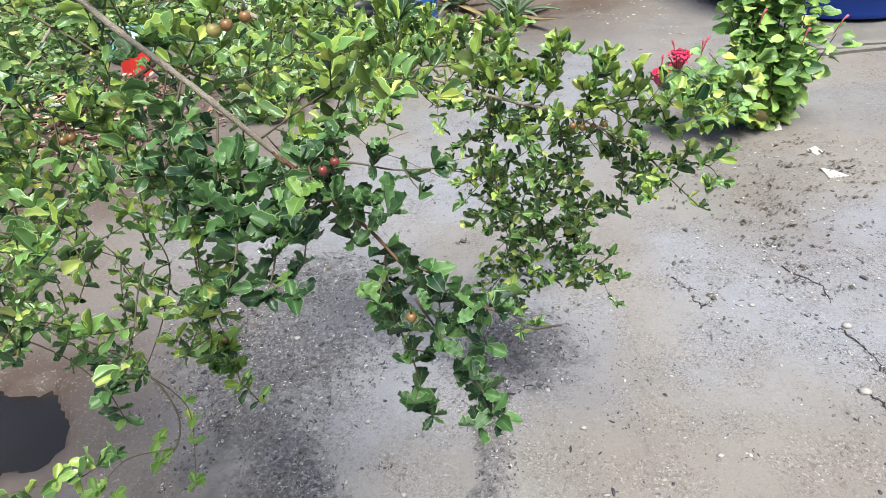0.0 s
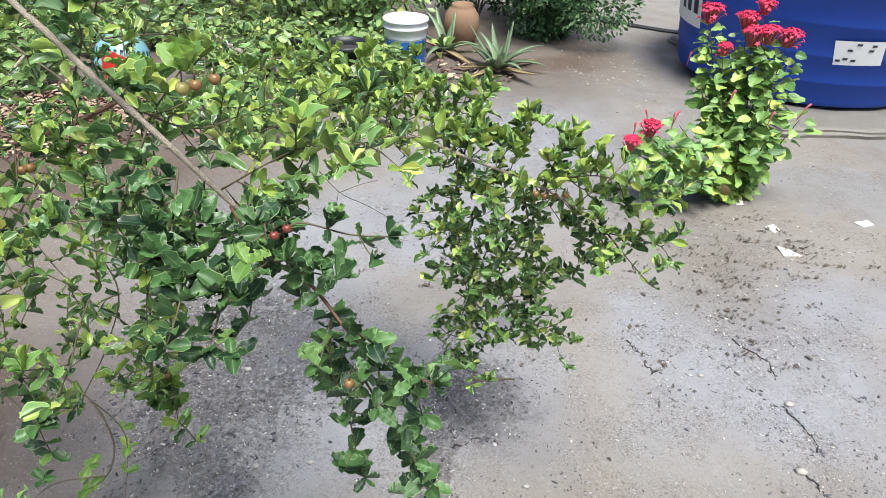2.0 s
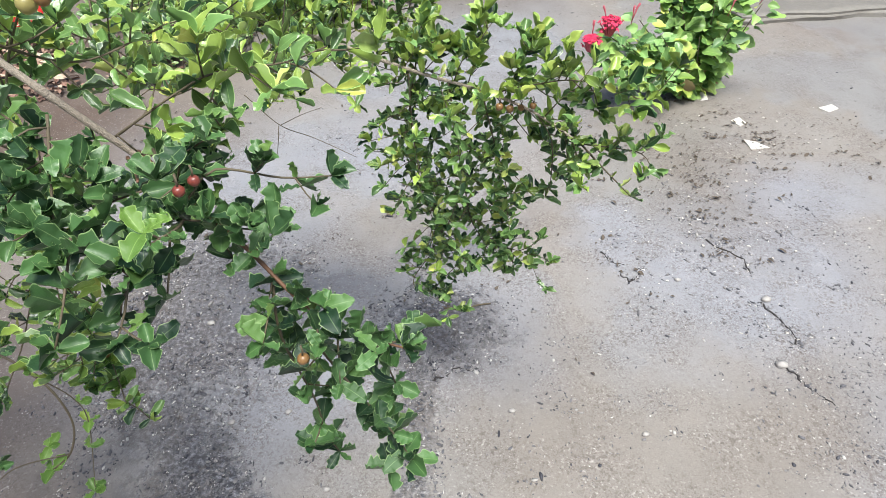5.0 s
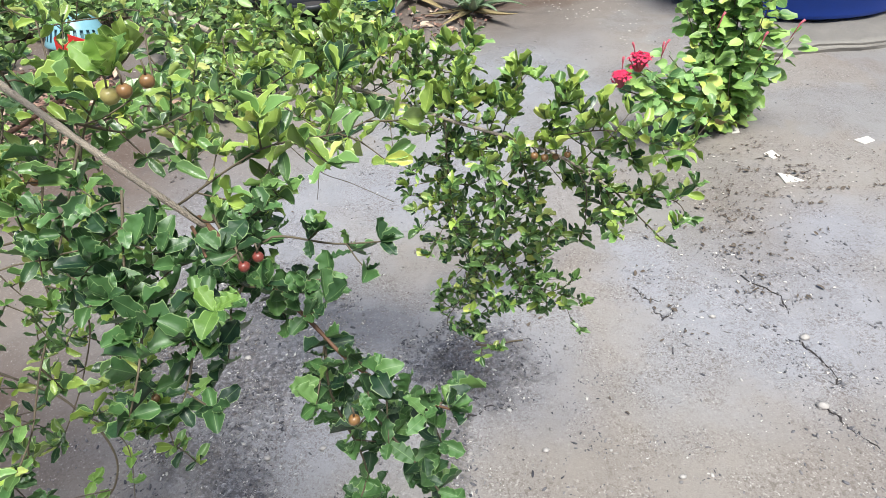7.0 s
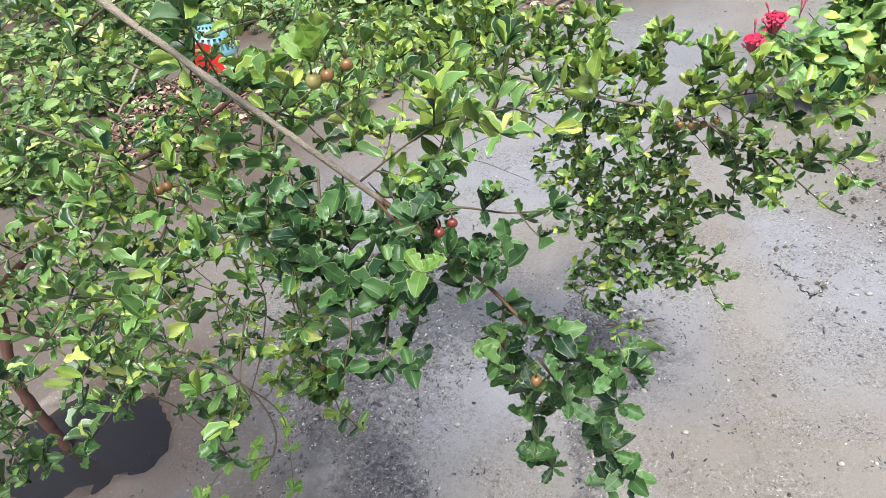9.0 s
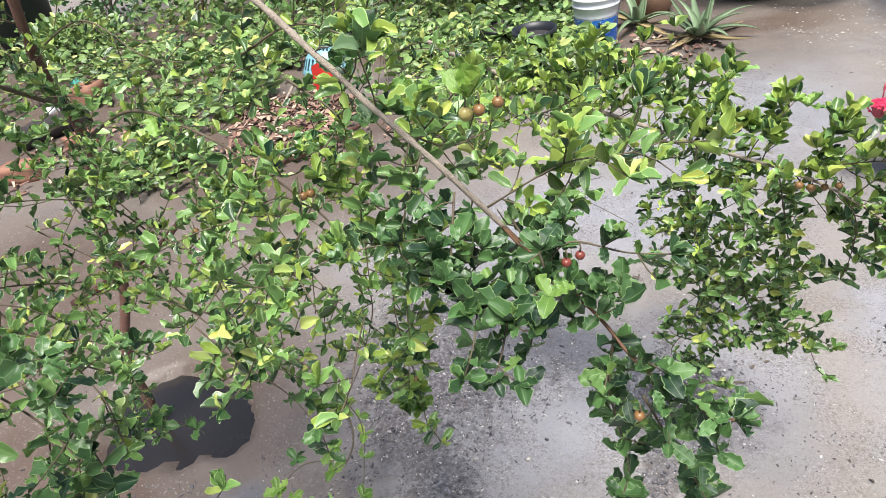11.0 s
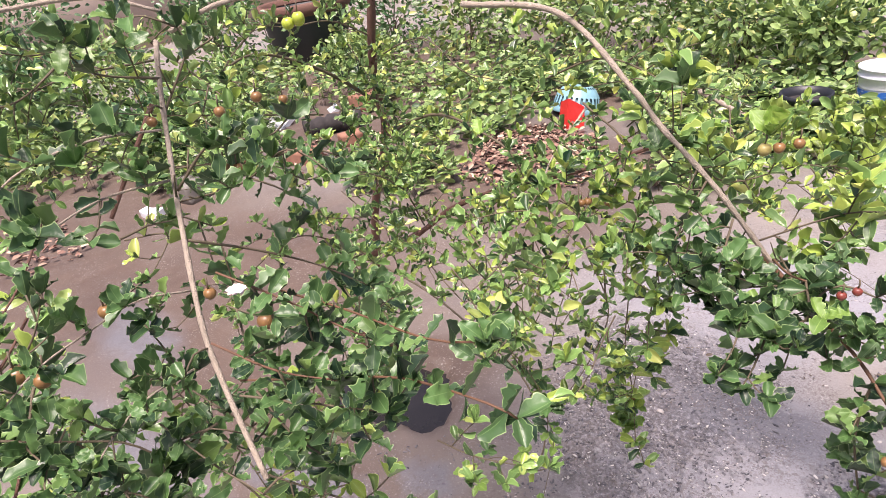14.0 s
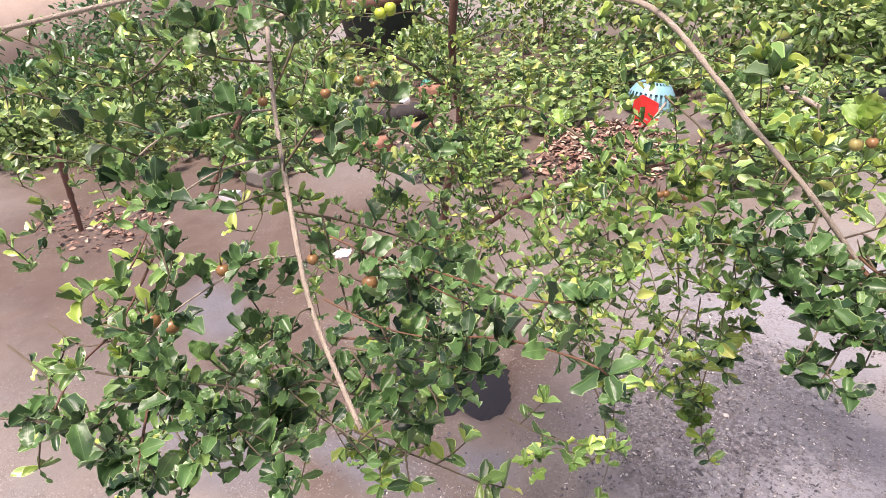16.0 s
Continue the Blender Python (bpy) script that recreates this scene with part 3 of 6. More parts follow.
def berry(x, y, z, r):
    p = Vector((x, y, z))
    v, f = lathe([(0.05, -0.93), (0.5, -0.86), (0.85, -0.5), (1.0, 0.0), (0.9, 0.45), (0.55, 0.82), (0.12, 0.86)], 12, 0.05, int(abs(x) * 1000))
    f.append(tuple(range(11, -1, -1)))
    v = [(TREE_BACK @ (p + Vector(q) * r)) for q in v]
    n = len(v)
    stalk = [TREE_BACK @ (p + Vector((0, 0, r * 0.8))), TREE_BACK @ (p + Vector((r * 0.2, 0, r * 1.8))), TREE_BACK @ (p + Vector((0.0, r * 0.3, r * 2.8)))]
    tube(stalk, 0.0008, 0.0008, 5, 0, v, f)
    mats = [BERRY_GREEN if z > 1.45 else BERRY_UNRIPE if r == 0.007 else BERRY_RED if x > -0.2 and z > 1.1 else BERRY, BARK_TWIG]
    idx = [0 if max(q) < n else 1 for q in f]
    part("berry", mesh_of("berry", v, f, mats, True, None, idx), None, tree, "green berry" if z > 1.45 else "olive unripe berry" if r == 0.007 else "orange-brown ripening berry")


v, f = tube([TREE_BACK @ w for w in spline([(-1.66, 1.27, -0.07), (-1.61, 1.265, 0.29), (-1.535, 1.315, 0.53), (-1.44, 1.28, 0.78), (-1.27, 1.216, 1.054), (-1.23, 1.18, 1.16), (-1.176, 1.129, 1.283), (-1.114, 1.106, 1.45)], 0.02)], 0.017, 0.009, 10, 0.2)
part("trunk", mesh_of("trunk", v, f, BARK_DARK), None, tree, "dark brown rough trunk")
branch([(-0.653, 0.803, 1.448), (-0.513, 0.82, 1.429), (-0.402, 0.79, 1.345), (-0.364, 0.788, 1.3), (-0.287, 0.757, 1.243), (-0.219, 0.761, 1.155)], 0.0042, 0.003, side=0.16, slen=0.04, bark='pale')
branch([(-0.235, 0.788, 1.148), (-0.17, 0.722, 1.133), (-0.117, 0.67, 1.119), (-0.078, 0.643, 1.085), (-0.033, 0.623, 1.065), (0.004, 0.612, 1.057)], 0.0031, 0.001, side=0.035, slen=0.05, near=1, bark='red')
branch([(-0.102, 0.66, 1.106), (-0.105, 0.648, 1.04), (-0.088, 0.641, 0.956), (-0.083, 0.635, 0.902), (-0.073, 0.63, 0.875)], 0.00136, 0.00075, side=0.06, slen=0.04, near=1)
branch([(-0.074, 0.623, 1.067), (-0.042, 0.611, 1.005), (-0.017, 0.601, 0.962), (0.004, 0.589, 0.92)], 0.00136, 0.00075, side=0.06, slen=0.035, near=1)
branch([(-0.179, 0.72, 1.167), (-0.167, 0.683, 1.148), (-0.18, 0.644, 1.156), (-0.186, 0.607, 1.165)], 0.00136, 0.00075, side=0.03, slen=0.04, near=1)
branch([(-0.215, 0.777, 1.157), (-0.195, 0.73, 1.154), (-0.239, 0.708, 1.147), (-0.255, 0.686, 1.131)], 0.00136, 0.00075, side=0.035, slen=0.05, near=1)
branch([(-0.195, 0.628, 1.145), (-0.198, 0.607, 1.125), (-0.203, 0.588, 1.111)], 0.00122, 0.00075, side=0.05, slen=0.03, near=1)
branch([(-0.244, 0.775, 1.172), (-0.182, 0.792, 1.205), (-0.146, 0.797, 1.219), (-0.09, 0.816, 1.217), (-0.055, 0.842, 1.219)], 0.00122, 0.00075, side=0.06, slen=0.05, tint=0.38)
branch([(-0.171, 0.708, 1.148), (-0.147, 0.727, 1.165), (-0.094, 0.728, 1.153), (-0.051, 0.73, 1.151)], 0.00122, 0.00075, side=0.08, slen=0.03, near=1)
branch([(-0.288, 1.354, 0.913), (-0.238, 1.369, 0.838), (-0.172, 1.344, 0.821), (-0.092, 1.327, 0.783)], 0.00095, 0.0006, leaf=0)
branch([(-0.238, 1.369, 0.838), (-0.194, 1.383, 0.852), (-0.154, 1.375, 0.869)], 0.00075, 0.00052, leaf=0)
branch([(-0.241, 1.368, 0.838), (-0.247, 1.359, 0.805), (-0.253, 1.354, 0.78)], 0.00075, 0.00052, leaf=0)
branch([(-0.146, 0.797, 1.219), (-0.153, 0.785, 1.201), (-0.17, 0.768, 1.18)], 0.00095, 0.0006, side=0.05, slen=0.03)
branch([(0.297, 1.146, 0.905), (0.328, 1.115, 0.879), (0.37, 1.072, 0.847)], 0.00204, 0.00075, side=0.06, slen=0.02)
branch([(0.297, 1.146, 0.905), (0.341, 1.12, 0.912), (0.383, 1.1, 0.911), (0.399, 1.078, 0.892)], 0.00136, 0.00075, side=0.03, slen=0.035)
branch([(0.28, 1.158, 0.915), (0.293, 1.145, 0.883), (0.305, 1.134, 0.855)], 0.00136, 0.00075, side=0.035, slen=0.03)
branch([(-0.622, 1.779, 1.047), (-0.308, 1.573, 0.982), (-0.103, 1.428, 0.967), (0.018, 1.336, 0.959), (0.151, 1.24, 0.956), (0.229, 1.188, 0.94), (0.297, 1.146, 0.905)], 0.007, 0.002, side=0.06, slen=0.09, bark='pale', tint=0.38)
branch([(0.162, 1.238, 0.956), (0.22, 1.205, 0.985), (0.289, 1.172, 1.005), (0.383, 1.125, 0.99)], 0.00136, 0.00075, side=0.04, slen=0.05, tint=0.38)
branch([(0.035, 1.383, 0.961), (0.015, 1.357, 0.83), (0.039, 1.372, 0.639), (0.086, 1.364, 0.505)], 0.0017, 0.00075, side=0.029, slen=0.065)
branch([(0.018, 1.336, 0.959), (0.025, 1.327, 0.785), (0.071, 1.347, 0.567), (0.125, 1.353, 0.432)], 0.0017, 0.00075, side=0.03, slen=0.085)
branch([(0.087, 1.284, 0.957), (0.112, 1.295, 0.786), (0.152, 1.337, 0.568), (0.277, 1.34, 0.483)], 0.0017, 0.00075, side=0.03, slen=0.08)
branch([(0.143, 1.25, 0.952), (0.169, 1.253, 0.847), (0.205, 1.296, 0.707), (0.203, 1.314, 0.6)], 0.00136, 0.00075, side=0.035, slen=0.06)
branch([(0.229, 1.188, 0.94), (0.262, 1.198, 0.874), (0.277, 1.231, 0.749)], 0.00109, 0.00075, side=0.04, slen=0.035)
branch([(0.059, 1.36, 0.504), (0.002, 1.344, 0.411), (0.056, 1.325, 0.368), (0.11, 1.32, 0.328)], 0.00102, 0.00075, side=0.05, slen=0.04)
branch([(0.122, 1.279, 0.956), (0.143, 1.305, 1.016), (0.164, 1.314, 1.046)], 0.00102, 0.00075, side=0.04, slen=0.03, tint=0.38)
branch([(0.18, 1.234, 0.957), (0.202, 1.233, 1.008), (0.208, 1.249, 1.045)], 0.00102, 0.00075, side=0.035, slen=0.03, tint=0.38)
branch([(-0.127, 1.458, 0.963), (-0.042, 1.449, 1.012), (0.067, 1.433, 1.04)], 0.00136, 0.00075, side=0.04, slen=0.06, tint=0.38)
branch([(-0.046, 1.401, 0.951), (0.022, 1.385, 0.993), (0.103, 1.344, 0.992)], 0.00136, 0.00075, side=0.035, slen=0.06, tint=0.38)
branch([(-0.24, 1.528, 0.975), (-0.134, 1.508, 1.033), (-0.04, 1.496, 1.05)], 0.00136, 0.00075, side=0.04, slen=0.07, tint=0.38)
branch([(-0.308, 1.573, 0.982), (-0.211, 1.472, 0.966), (-0.115, 1.418, 0.944)], 0.00136, 0.00075, side=0.05, slen=0.07, tint=0.38)
branch([(-0.483, 1.657, 1.034), (-0.37, 1.635, 1.042), (-0.209, 1.552, 1.03)], 0.00136, 0.00075, side=0.05, slen=0.07, tint=0.38)
branch([(-0.447, 1.613, 1.033), (-0.405, 1.501, 0.998), (-0.296, 1.404, 0.97), (-0.175, 1.298, 0.941)], 0.00136, 0.00075, side=0.05, slen=0.07, tint=0.38)
branch([(-0.422, 1.312, 1.106), (-0.33, 1.116, 1.109), (-0.275, 1.007, 1.09)], 0.00136, 0.00075, side=0.05, slen=0.07, tint=0.65)
branch([(-0.366, 1.093, 1.228), (-0.322, 0.976, 1.179), (-0.272, 0.924, 1.154)], 0.00136, 0.00075, side=0.05, slen=0.06)
branch([(-0.346, 0.812, 1.19), (-0.327, 0.82, 1.232), (-0.267, 0.782, 1.298), (-0.245, 0.776, 1.319)], 0.00122, 0.00075, side=0.09, slen=0.03, tint=0.5)
branch([(-0.467, 0.932, 1.243), (-0.39, 0.842, 1.315), (-0.364, 0.799, 1.36)], 0.00136, 0.00075, side=0.09, slen=0.03, near=1)
branch([(-0.405, 0.896, 1.224), (-0.351, 0.851, 1.196), (-0.328, 0.806, 1.163), (-0.32, 0.76, 1.127)], 0.00136, 0.00075, side=0.05, slen=0.06, tint=0.2)
branch([(-0.451, 0.934, 1.227), (-0.487, 0.831, 1.194), (-0.514, 0.789, 1.207), (-0.538, 0.735, 1.223)], 0.00136, 0.00075, side=0.045, slen=0.07)
branch([(-0.568, 0.995, 1.243), (-0.556, 0.858, 1.211), (-0.514, 0.749, 1.212), (-0.503, 0.67, 1.196)], 0.00204, 0.00075, side=0.045, slen=0.07, bark='pale')
branch([(-0.432, 0.931, 1.197), (-0.419, 0.846, 1.144), (-0.399, 0.775, 1.122), (-0.392, 0.746, 1.079)], 0.00136, 0.00075, side=0.04, slen=0.07)
branch([(-0.5, 0.859, 1.138), (-0.499, 0.775, 1.117), (-0.501, 0.696, 1.121), (-0.51, 0.629, 1.116)], 0.00136, 0.00075, side=0.045, slen=0.07)
branch([(-0.537, 0.759, 1.139), (-0.518, 0.711, 1.098), (-0.518, 0.652, 1.074), (-0.499, 0.635, 1.041)], 0.00122, 0.00075, side=0.045, slen=0.06)
branch([(-0.362, 0.789, 1.108), (-0.398, 0.756, 1.153), (-0.435, 0.699, 1.155), (-0.447, 0.641, 1.135)], 0.00136, 0.00075, side=0.045, slen=0.06)
branch([(-0.479, 0.767, 1.088), (-0.481, 0.744, 1.028)], 0.00095, 0.0006, leaf=0)
branch([(-0.391, 0.713, 1.059), (-0.396, 0.685, 1.035), (-0.398, 0.648, 1.005), (-0.405, 0.617, 0.987)], 0.00109, 0.00075, side=0.07, slen=0.04)
branch([(-0.483, 0.976, 0.894), (-0.469, 0.931, 0.837), (-0.434, 0.88, 0.771), (-0.403, 0.819, 0.722)], 0.00136, 0.00075, side=0.06, slen=0.06, tint=0.6)
branch(LIMB, 0.00247, 0.00224, side=0.2, slen=0.03, bark='pale', near=1, size=0.7)
branch([(-0.669, 0.339, 1.422), (-0.663, 0.286, 1.434), (-0.658, 0.243, 1.436), (-0.647, 0.204, 1.432), (-0.64, 0.173, 1.418)], 0.00136, 0.00075, side=0.05, slen=0.05, near=1, bark='pale')
branch([(-0.627, 0.31, 1.389), (-0.625, 0.27, 1.396), (-0.617, 0.235, 1.399), (-0.607, 0.191, 1.394)], 0.00136, 0.00075, side=0.05, slen=0.05, near=1, bark='pale')
branch([(-0.546, 0.258, 1.326), (-0.547, 0.217, 1.341), (-0.537, 0.177, 1.343), (-0.531, 0.14, 1.341), (-0.528, 0.112, 1.33)], 0.00088, 0.0006, side=0.045, slen=0.04, near=1, bark='pale', size=0.7)
branch([(-0.576, 0.283, 1.353), (-0.568, 0.333, 1.32), (-0.534, 0.371, 1.292), (-0.5, 0.398, 1.262)], 0.00136, 0.00075, side=0.06, slen=0.04, near=1)
branch([(-0.516, 0.224, 1.282), (-0.509, 0.181, 1.288), (-0.499, 0.146, 1.281), (-0.493, 0.128, 1.272)], 0.00088, 0.0006, side=0.04, slen=0.04, near=1, bark='pale', size=0.7)
branch([(-0.603, 0.301, 1.376), (-0.54, 0.326, 1.392), (-0.487, 0.34, 1.422), (-0.444, 0.344, 1.406)], 0.00088, 0.0006, side=0.05, slen=0.05, near=1, size=0.7)
branch([(-0.614, 0.307, 1.382), (-0.576, 0.333, 1.422), (-0.532, 0.353, 1.421), (-0.521, 0.372, 1.433)], 0.00136, 0.00075, side=0.05, slen=0.04, near=1)
branch([(-0.696, 0.369, 1.461), (-0.694, 0.311, 1.481), (-0.684, 0.29, 1.508)], 0.00136, 0.00075, side=0.05, slen=0.05, near=1)
branch([(-0.686, 0.354, 1.429), (-0.673, 0.395, 1.49), (-0.684, 0.381, 1.512)], 0.00136, 0.00075, side=0.05, slen=0.05, near=1)
branch([(-0.945, 0.2, 1.53), (-0.915, 0.3, 1.535), (-0.892, 0.365, 1.537), (-0.868, 0.419, 1.532), (-0.84, 0.469, 1.508)], 0.003, 0.0024, leaf=0, bark='pale')
branch([(-0.825, 0.465, 1.485), (-0.808, 0.48, 1.494), (-0.79, 0.51, 1.505), (-0.779, 0.559, 1.507)], 0.003, 0.0026, leaf=0, bark='pale')
branch([(-1.028, 0.512, 1.373), (-1.037, 0.452, 1.299), (-1.038, 0.396, 1.234)], 0.004, 0.003, leaf=0, bark='dark')
branch([(-0.794, 0.246, 1.345), (-0.751, 0.197, 1.314), (-0.709, 0.154, 1.302)], 0.00136, 0.0009, side=0.06, slen=0.04, bark='dark')
branch([(-0.669, 0.174, 1.273), (-0.623, 0.13, 1.282), (-0.584, 0.1, 1.276)], 0.00136, 0.0009, side=0.05, slen=0.04, near=1)
branch([(-0.627, 0.168, 1.3), (-0.593, 0.139, 1.294), (-0.556, 0.113, 1.275)], 0.00136, 0.0009, side=0.05, slen=0.04, near=1)
branch([(-0.571, 0.096, 1.293), (-0.551, 0.129, 1.272), (-0.529, 0.161, 1.254), (-0.506, 0.176, 1.235)], 0.00102, 0.00075, side=0.05, slen=0.04, near=1)
branch([(-0.582, 0.13, 1.317), (-0.559, 0.15, 1.349), (-0.557, 0.166, 1.375)], 0.00079, 0.0006, side=0.05, slen=0.04, near=1, size=0.7)
branch([(-0.467, 0.233, 1.284), (-0.381, 0.252, 1.307), (-0.311, 0.25, 1.337), (-0.244, 0.24, 1.357), (-0.231, 0.245, 1.349)], 0.00088, 0.0006, side=0.024, slen=0.02, near=1, bark='red', size=0.72)
branch([(-0.445, 0.267, 1.351), (-0.365, 0.263, 1.36), (-0.281, 0.245, 1.379), (-0.243, 0.244, 1.391)], 0.00088, 0.0006, side=0.023, slen=0.02, near=1, bark='red', size=0.72)
branch([(-0.494, 0.253, 1.331), (-0.448, 0.266, 1.32), (-0.412, 0.276, 1.307)], 0.00071, 0.0006, side=0.035, slen=0.03, near=1, size=0.7)
branch([(-0.488, 0.252, 1.25), (-0.455, 0.251, 1.221), (-0.418, 0.26, 1.198)], 0.00109, 0.00075, side=0.035, slen=0.035, near=1)
branch([(-0.52, 0.329, 1.171), (-0.479, 0.327, 1.137), (-0.467, 0.294, 1.112)], 0.00109, 0.00075, side=0.035, slen=0.04)
branch([(-0.512, 0.223, 1.228), (-0.518, 0.199, 1.224), (-0.495, 0.172, 1.224)], 0.00109, 0.00075, side=0.035, slen=0.04, near=1)
branch([(-0.522, 0.471, 0.979), (-0.468, 0.473, 0.979), (-0.406, 0.484, 0.986)], 0.00109, 0.00075, side=0.05, slen=0.05)
branch([(-1.253, 0.973, 0.788), (-1.126, 1.108, 0.83), (-1.038, 1.183, 0.896), (-0.837, 1.154, 0.997), (-0.613, 1.076, 1.097), (-0.468, 1.046, 1.17)], 0.009, 0.003, side=0.07, slen=0.1, bark='dark', tint=0.6)
branch([(-1.197, 1.146, 1.171), (-1.182, 0.978, 1.296), (-1.191, 0.825, 1.368), (-1.119, 0.654, 1.354)], 0.005, 0.0015, side=0.06, slen=0.1)
branch([(-1.22, 1.158, 1.079), (-0.969, 1.075, 1.181), (-0.761, 0.972, 1.191), (-0.619, 0.916, 1.15), (-0.494, 0.871, 1.075), (-0.457, 0.829, 0.991)], 0.004, 0.0012, side=0.08, slen=0.07, tint=0.6)
branch([(-1.126, 1.108, 0.83), (-0.949, 0.974, 0.848), (-0.797, 0.913, 0.808), (-0.659, 0.844, 0.794), (-0.576, 0.791, 0.77)], 0.00204, 0.00075, side=0.081, slen=0.08, tint=0.6)
branch([(-1.213, 1.034, 0.849), (-1.089, 0.82, 0.839), (-0.947, 0.765, 0.801), (-0.869, 0.697, 0.749)], 0.00204, 0.00075, side=0.074, slen=0.09, tint=0.6)
branch([(-1.228, 1.001, 0.83), (-1.146, 0.783, 0.989), (-1.074, 0.613, 1.018), (-1.01, 0.489, 1.014)], 0.00204, 0.00075, side=0.06, slen=0.08)
branch([(-1.079, 1.106, 0.874), (-0.978, 0.943, 1.065), (-0.962, 0.785, 1.168), (-0.975, 0.688, 1.173)], 0.00204, 0.00075, side=0.06, slen=0.08, tint=0.6)
branch([(-1.007, 1.181, 0.899), (-0.81, 1.009, 0.946), (-0.672, 0.95, 0.931), (-0.542, 0.885, 0.934)], 0.00204, 0.00075, side=0.074, slen=0.09, tint=0.6)
branch([(-0.901, 1.156, 0.958), (-0.692, 1.038, 0.982), (-0.549, 0.968, 1.067), (-0.415, 0.906, 1.086)], 0.00204, 0.00075, side=0.074, slen=0.09, tint=0.6)
branch([(-1.217, 1.123, 1.001), (-1.031, 1.054, 1.093), (-0.833, 0.953, 1.118), (-0.759, 0.968, 1.176)], 0.00204, 0.00075, side=0.1, slen=0.06, tint=0.6)
branch([(-1.174, 1.13, 1.283), (-0.961, 1.063, 1.346), (-0.831, 1.022, 1.293), (-0.701, 0.983, 1.287)], 0.00204, 0.00075, side=0.1, slen=0.07, tint=0.6)
branch([(-1.173, 1.142, 1.331), (-1.09, 0.954, 1.403), (-1.071, 0.825, 1.419), (-1.043, 0.703, 1.452)], 0.00204, 0.00075, side=0.06, slen=0.09)
branch([(-1.173, 0.861, 1.434), (-1.057, 0.669, 1.389), (-0.979, 0.586, 1.344)], 0.00204, 0.00075, side=0.06, slen=0.08)
branch([(-1.181, 0.95, 1.206), (-1.111, 0.732, 1.28), (-1.079, 0.514, 1.352), (-1.073, 0.419, 1.398)], 0.00204, 0.00075, side=0.055, slen=0.09)
branch([(-1.125, 0.8, 1.103), (-1.099, 0.628, 1.223), (-1.084, 0.461, 1.28), (-1.084, 0.374, 1.372)], 0.00204, 0.00075, side=0.055, slen=0.09)
branch([(-1.114, 0.58, 1.419), (-1.073, 0.433, 1.433), (-1.051, 0.34, 1.423)], 0.00204, 0.00075, side=0.055, slen=0.09)
branch([(-1.148, 0.524, 1.466), (-1.086, 0.409, 1.469), (-1.056, 0.346, 1.49)], 0.00204, 0.00075, side=0.055, slen=0.09)
branch([(-0.659, 1.005, 1.283), (-0.518, 0.97, 1.334), (-0.371, 0.903, 1.306)], 0.00204, 0.00075, side=0.055, slen=0.08, tint=0.6)
branch([(-0.543, 0.941, 1.272), (-0.457, 0.902, 1.226), (-0.45, 0.848, 1.18)], 0.00204, 0.00075, side=0.055, slen=0.07, tint=0.6)
branch([(-0.411, 0.811, 1.338), (-0.354, 0.791, 1.286), (-0.337, 0.741, 1.385)], 0.00109, 0.00075, side=0.07, slen=0.03, tint=0.4)
branch([(-0.321, 0.771, 1.269), (-0.301, 0.879, 1.198), (-0.225, 0.949, 1.204), (-0.171, 0.993, 1.17)], 0.00136, 0.00075, side=0.055, slen=0.06, tint=0.6)
branch([(-0.298, 0.757, 1.25), (-0.313, 0.718, 1.202), (-0.314, 0.688, 1.173), (-0.272, 0.672, 1.15)], 0.00136, 0.00075, side=0.035, slen=0.05, near=1)
branch([(-0.257, 0.721, 1.226), (-0.257, 0.688, 1.188), (-0.253, 0.66, 1.163), (-0.225, 0.637, 1.158)], 0.00136, 0.00075, side=0.035, slen=0.05, near=1)
branch([(-0.213, 0.613, 1.191), (-0.211, 0.572, 1.169), (-0.218, 0.553, 1.147)], 0.00109, 0.00075, side=0.04, slen=0.025, near=1)
branch([(-0.37, 0.821, 1.121), (-0.378, 0.809, 1.014), (-0.39, 0.804, 0.931), (-0.395, 0.778, 0.859)], 0.00122, 0.00075, side=0.04, slen=0.05, tint=0.6)
branch([(-0.937, 0.364, 1.235), (-0.913, 0.412, 1.224), (-0.868, 0.351, 1.2)], 0.00136, 0.00075, side=0.06, slen=0.05)
branch([(-0.811, 0.232, 1.284), (-0.756, 0.149, 1.243), (-0.717, 0.087, 1.237), (-0.685, 0.043, 1.217)], 0.0015, 0.00113, side=0.07, slen=0.04, bark='dark')
branch([(-0.822, 0.096, 1.246), (-0.775, 0.114, 1.224), (-0.743, 0.179, 1.229)], 0.00102, 0.00075, side=0.06, slen=0.03)
branch([(-0.621, 0.016, 1.285), (-0.587, 0.048, 1.271), (-0.549, 0.067, 1.243)], 0.00102, 0.00075, side=0.05, slen=0.04, near=1)
branch([(-0.54, 0.136, 1.284), (-0.512, 0.106, 1.274), (-0.47, 0.099, 1.26)], 0.00066, 0.0006, side=0.04, slen=0.04, near=1, size=0.7)
branch([(-0.596, 0.123, 1.261), (-0.552, 0.093, 1.252), (-0.518, 0.069, 1.241)], 0.00136, 0.0009, side=0.06, slen=0.03, bark='dark', near=1)
branch([(-0.507, 0.183, 1.264), (-0.455, 0.188, 1.247), (-0.407, 0.199, 1.227)], 0.00066, 0.0006, side=0.04, slen=0.04, near=1, size=0.7)
branch([(-0.523, 0.156, 1.272), (-0.483, 0.138, 1.253), (-0.439, 0.141, 1.229)], 0.00066, 0.0006, side=0.04, slen=0.04, near=1, size=0.7)
branch([(-0.511, 0.246, 1.146), (-0.451, 0.276, 1.12), (-0.401, 0.298, 1.102)], 0.00102, 0.00075, side=0.05, slen=0.045)
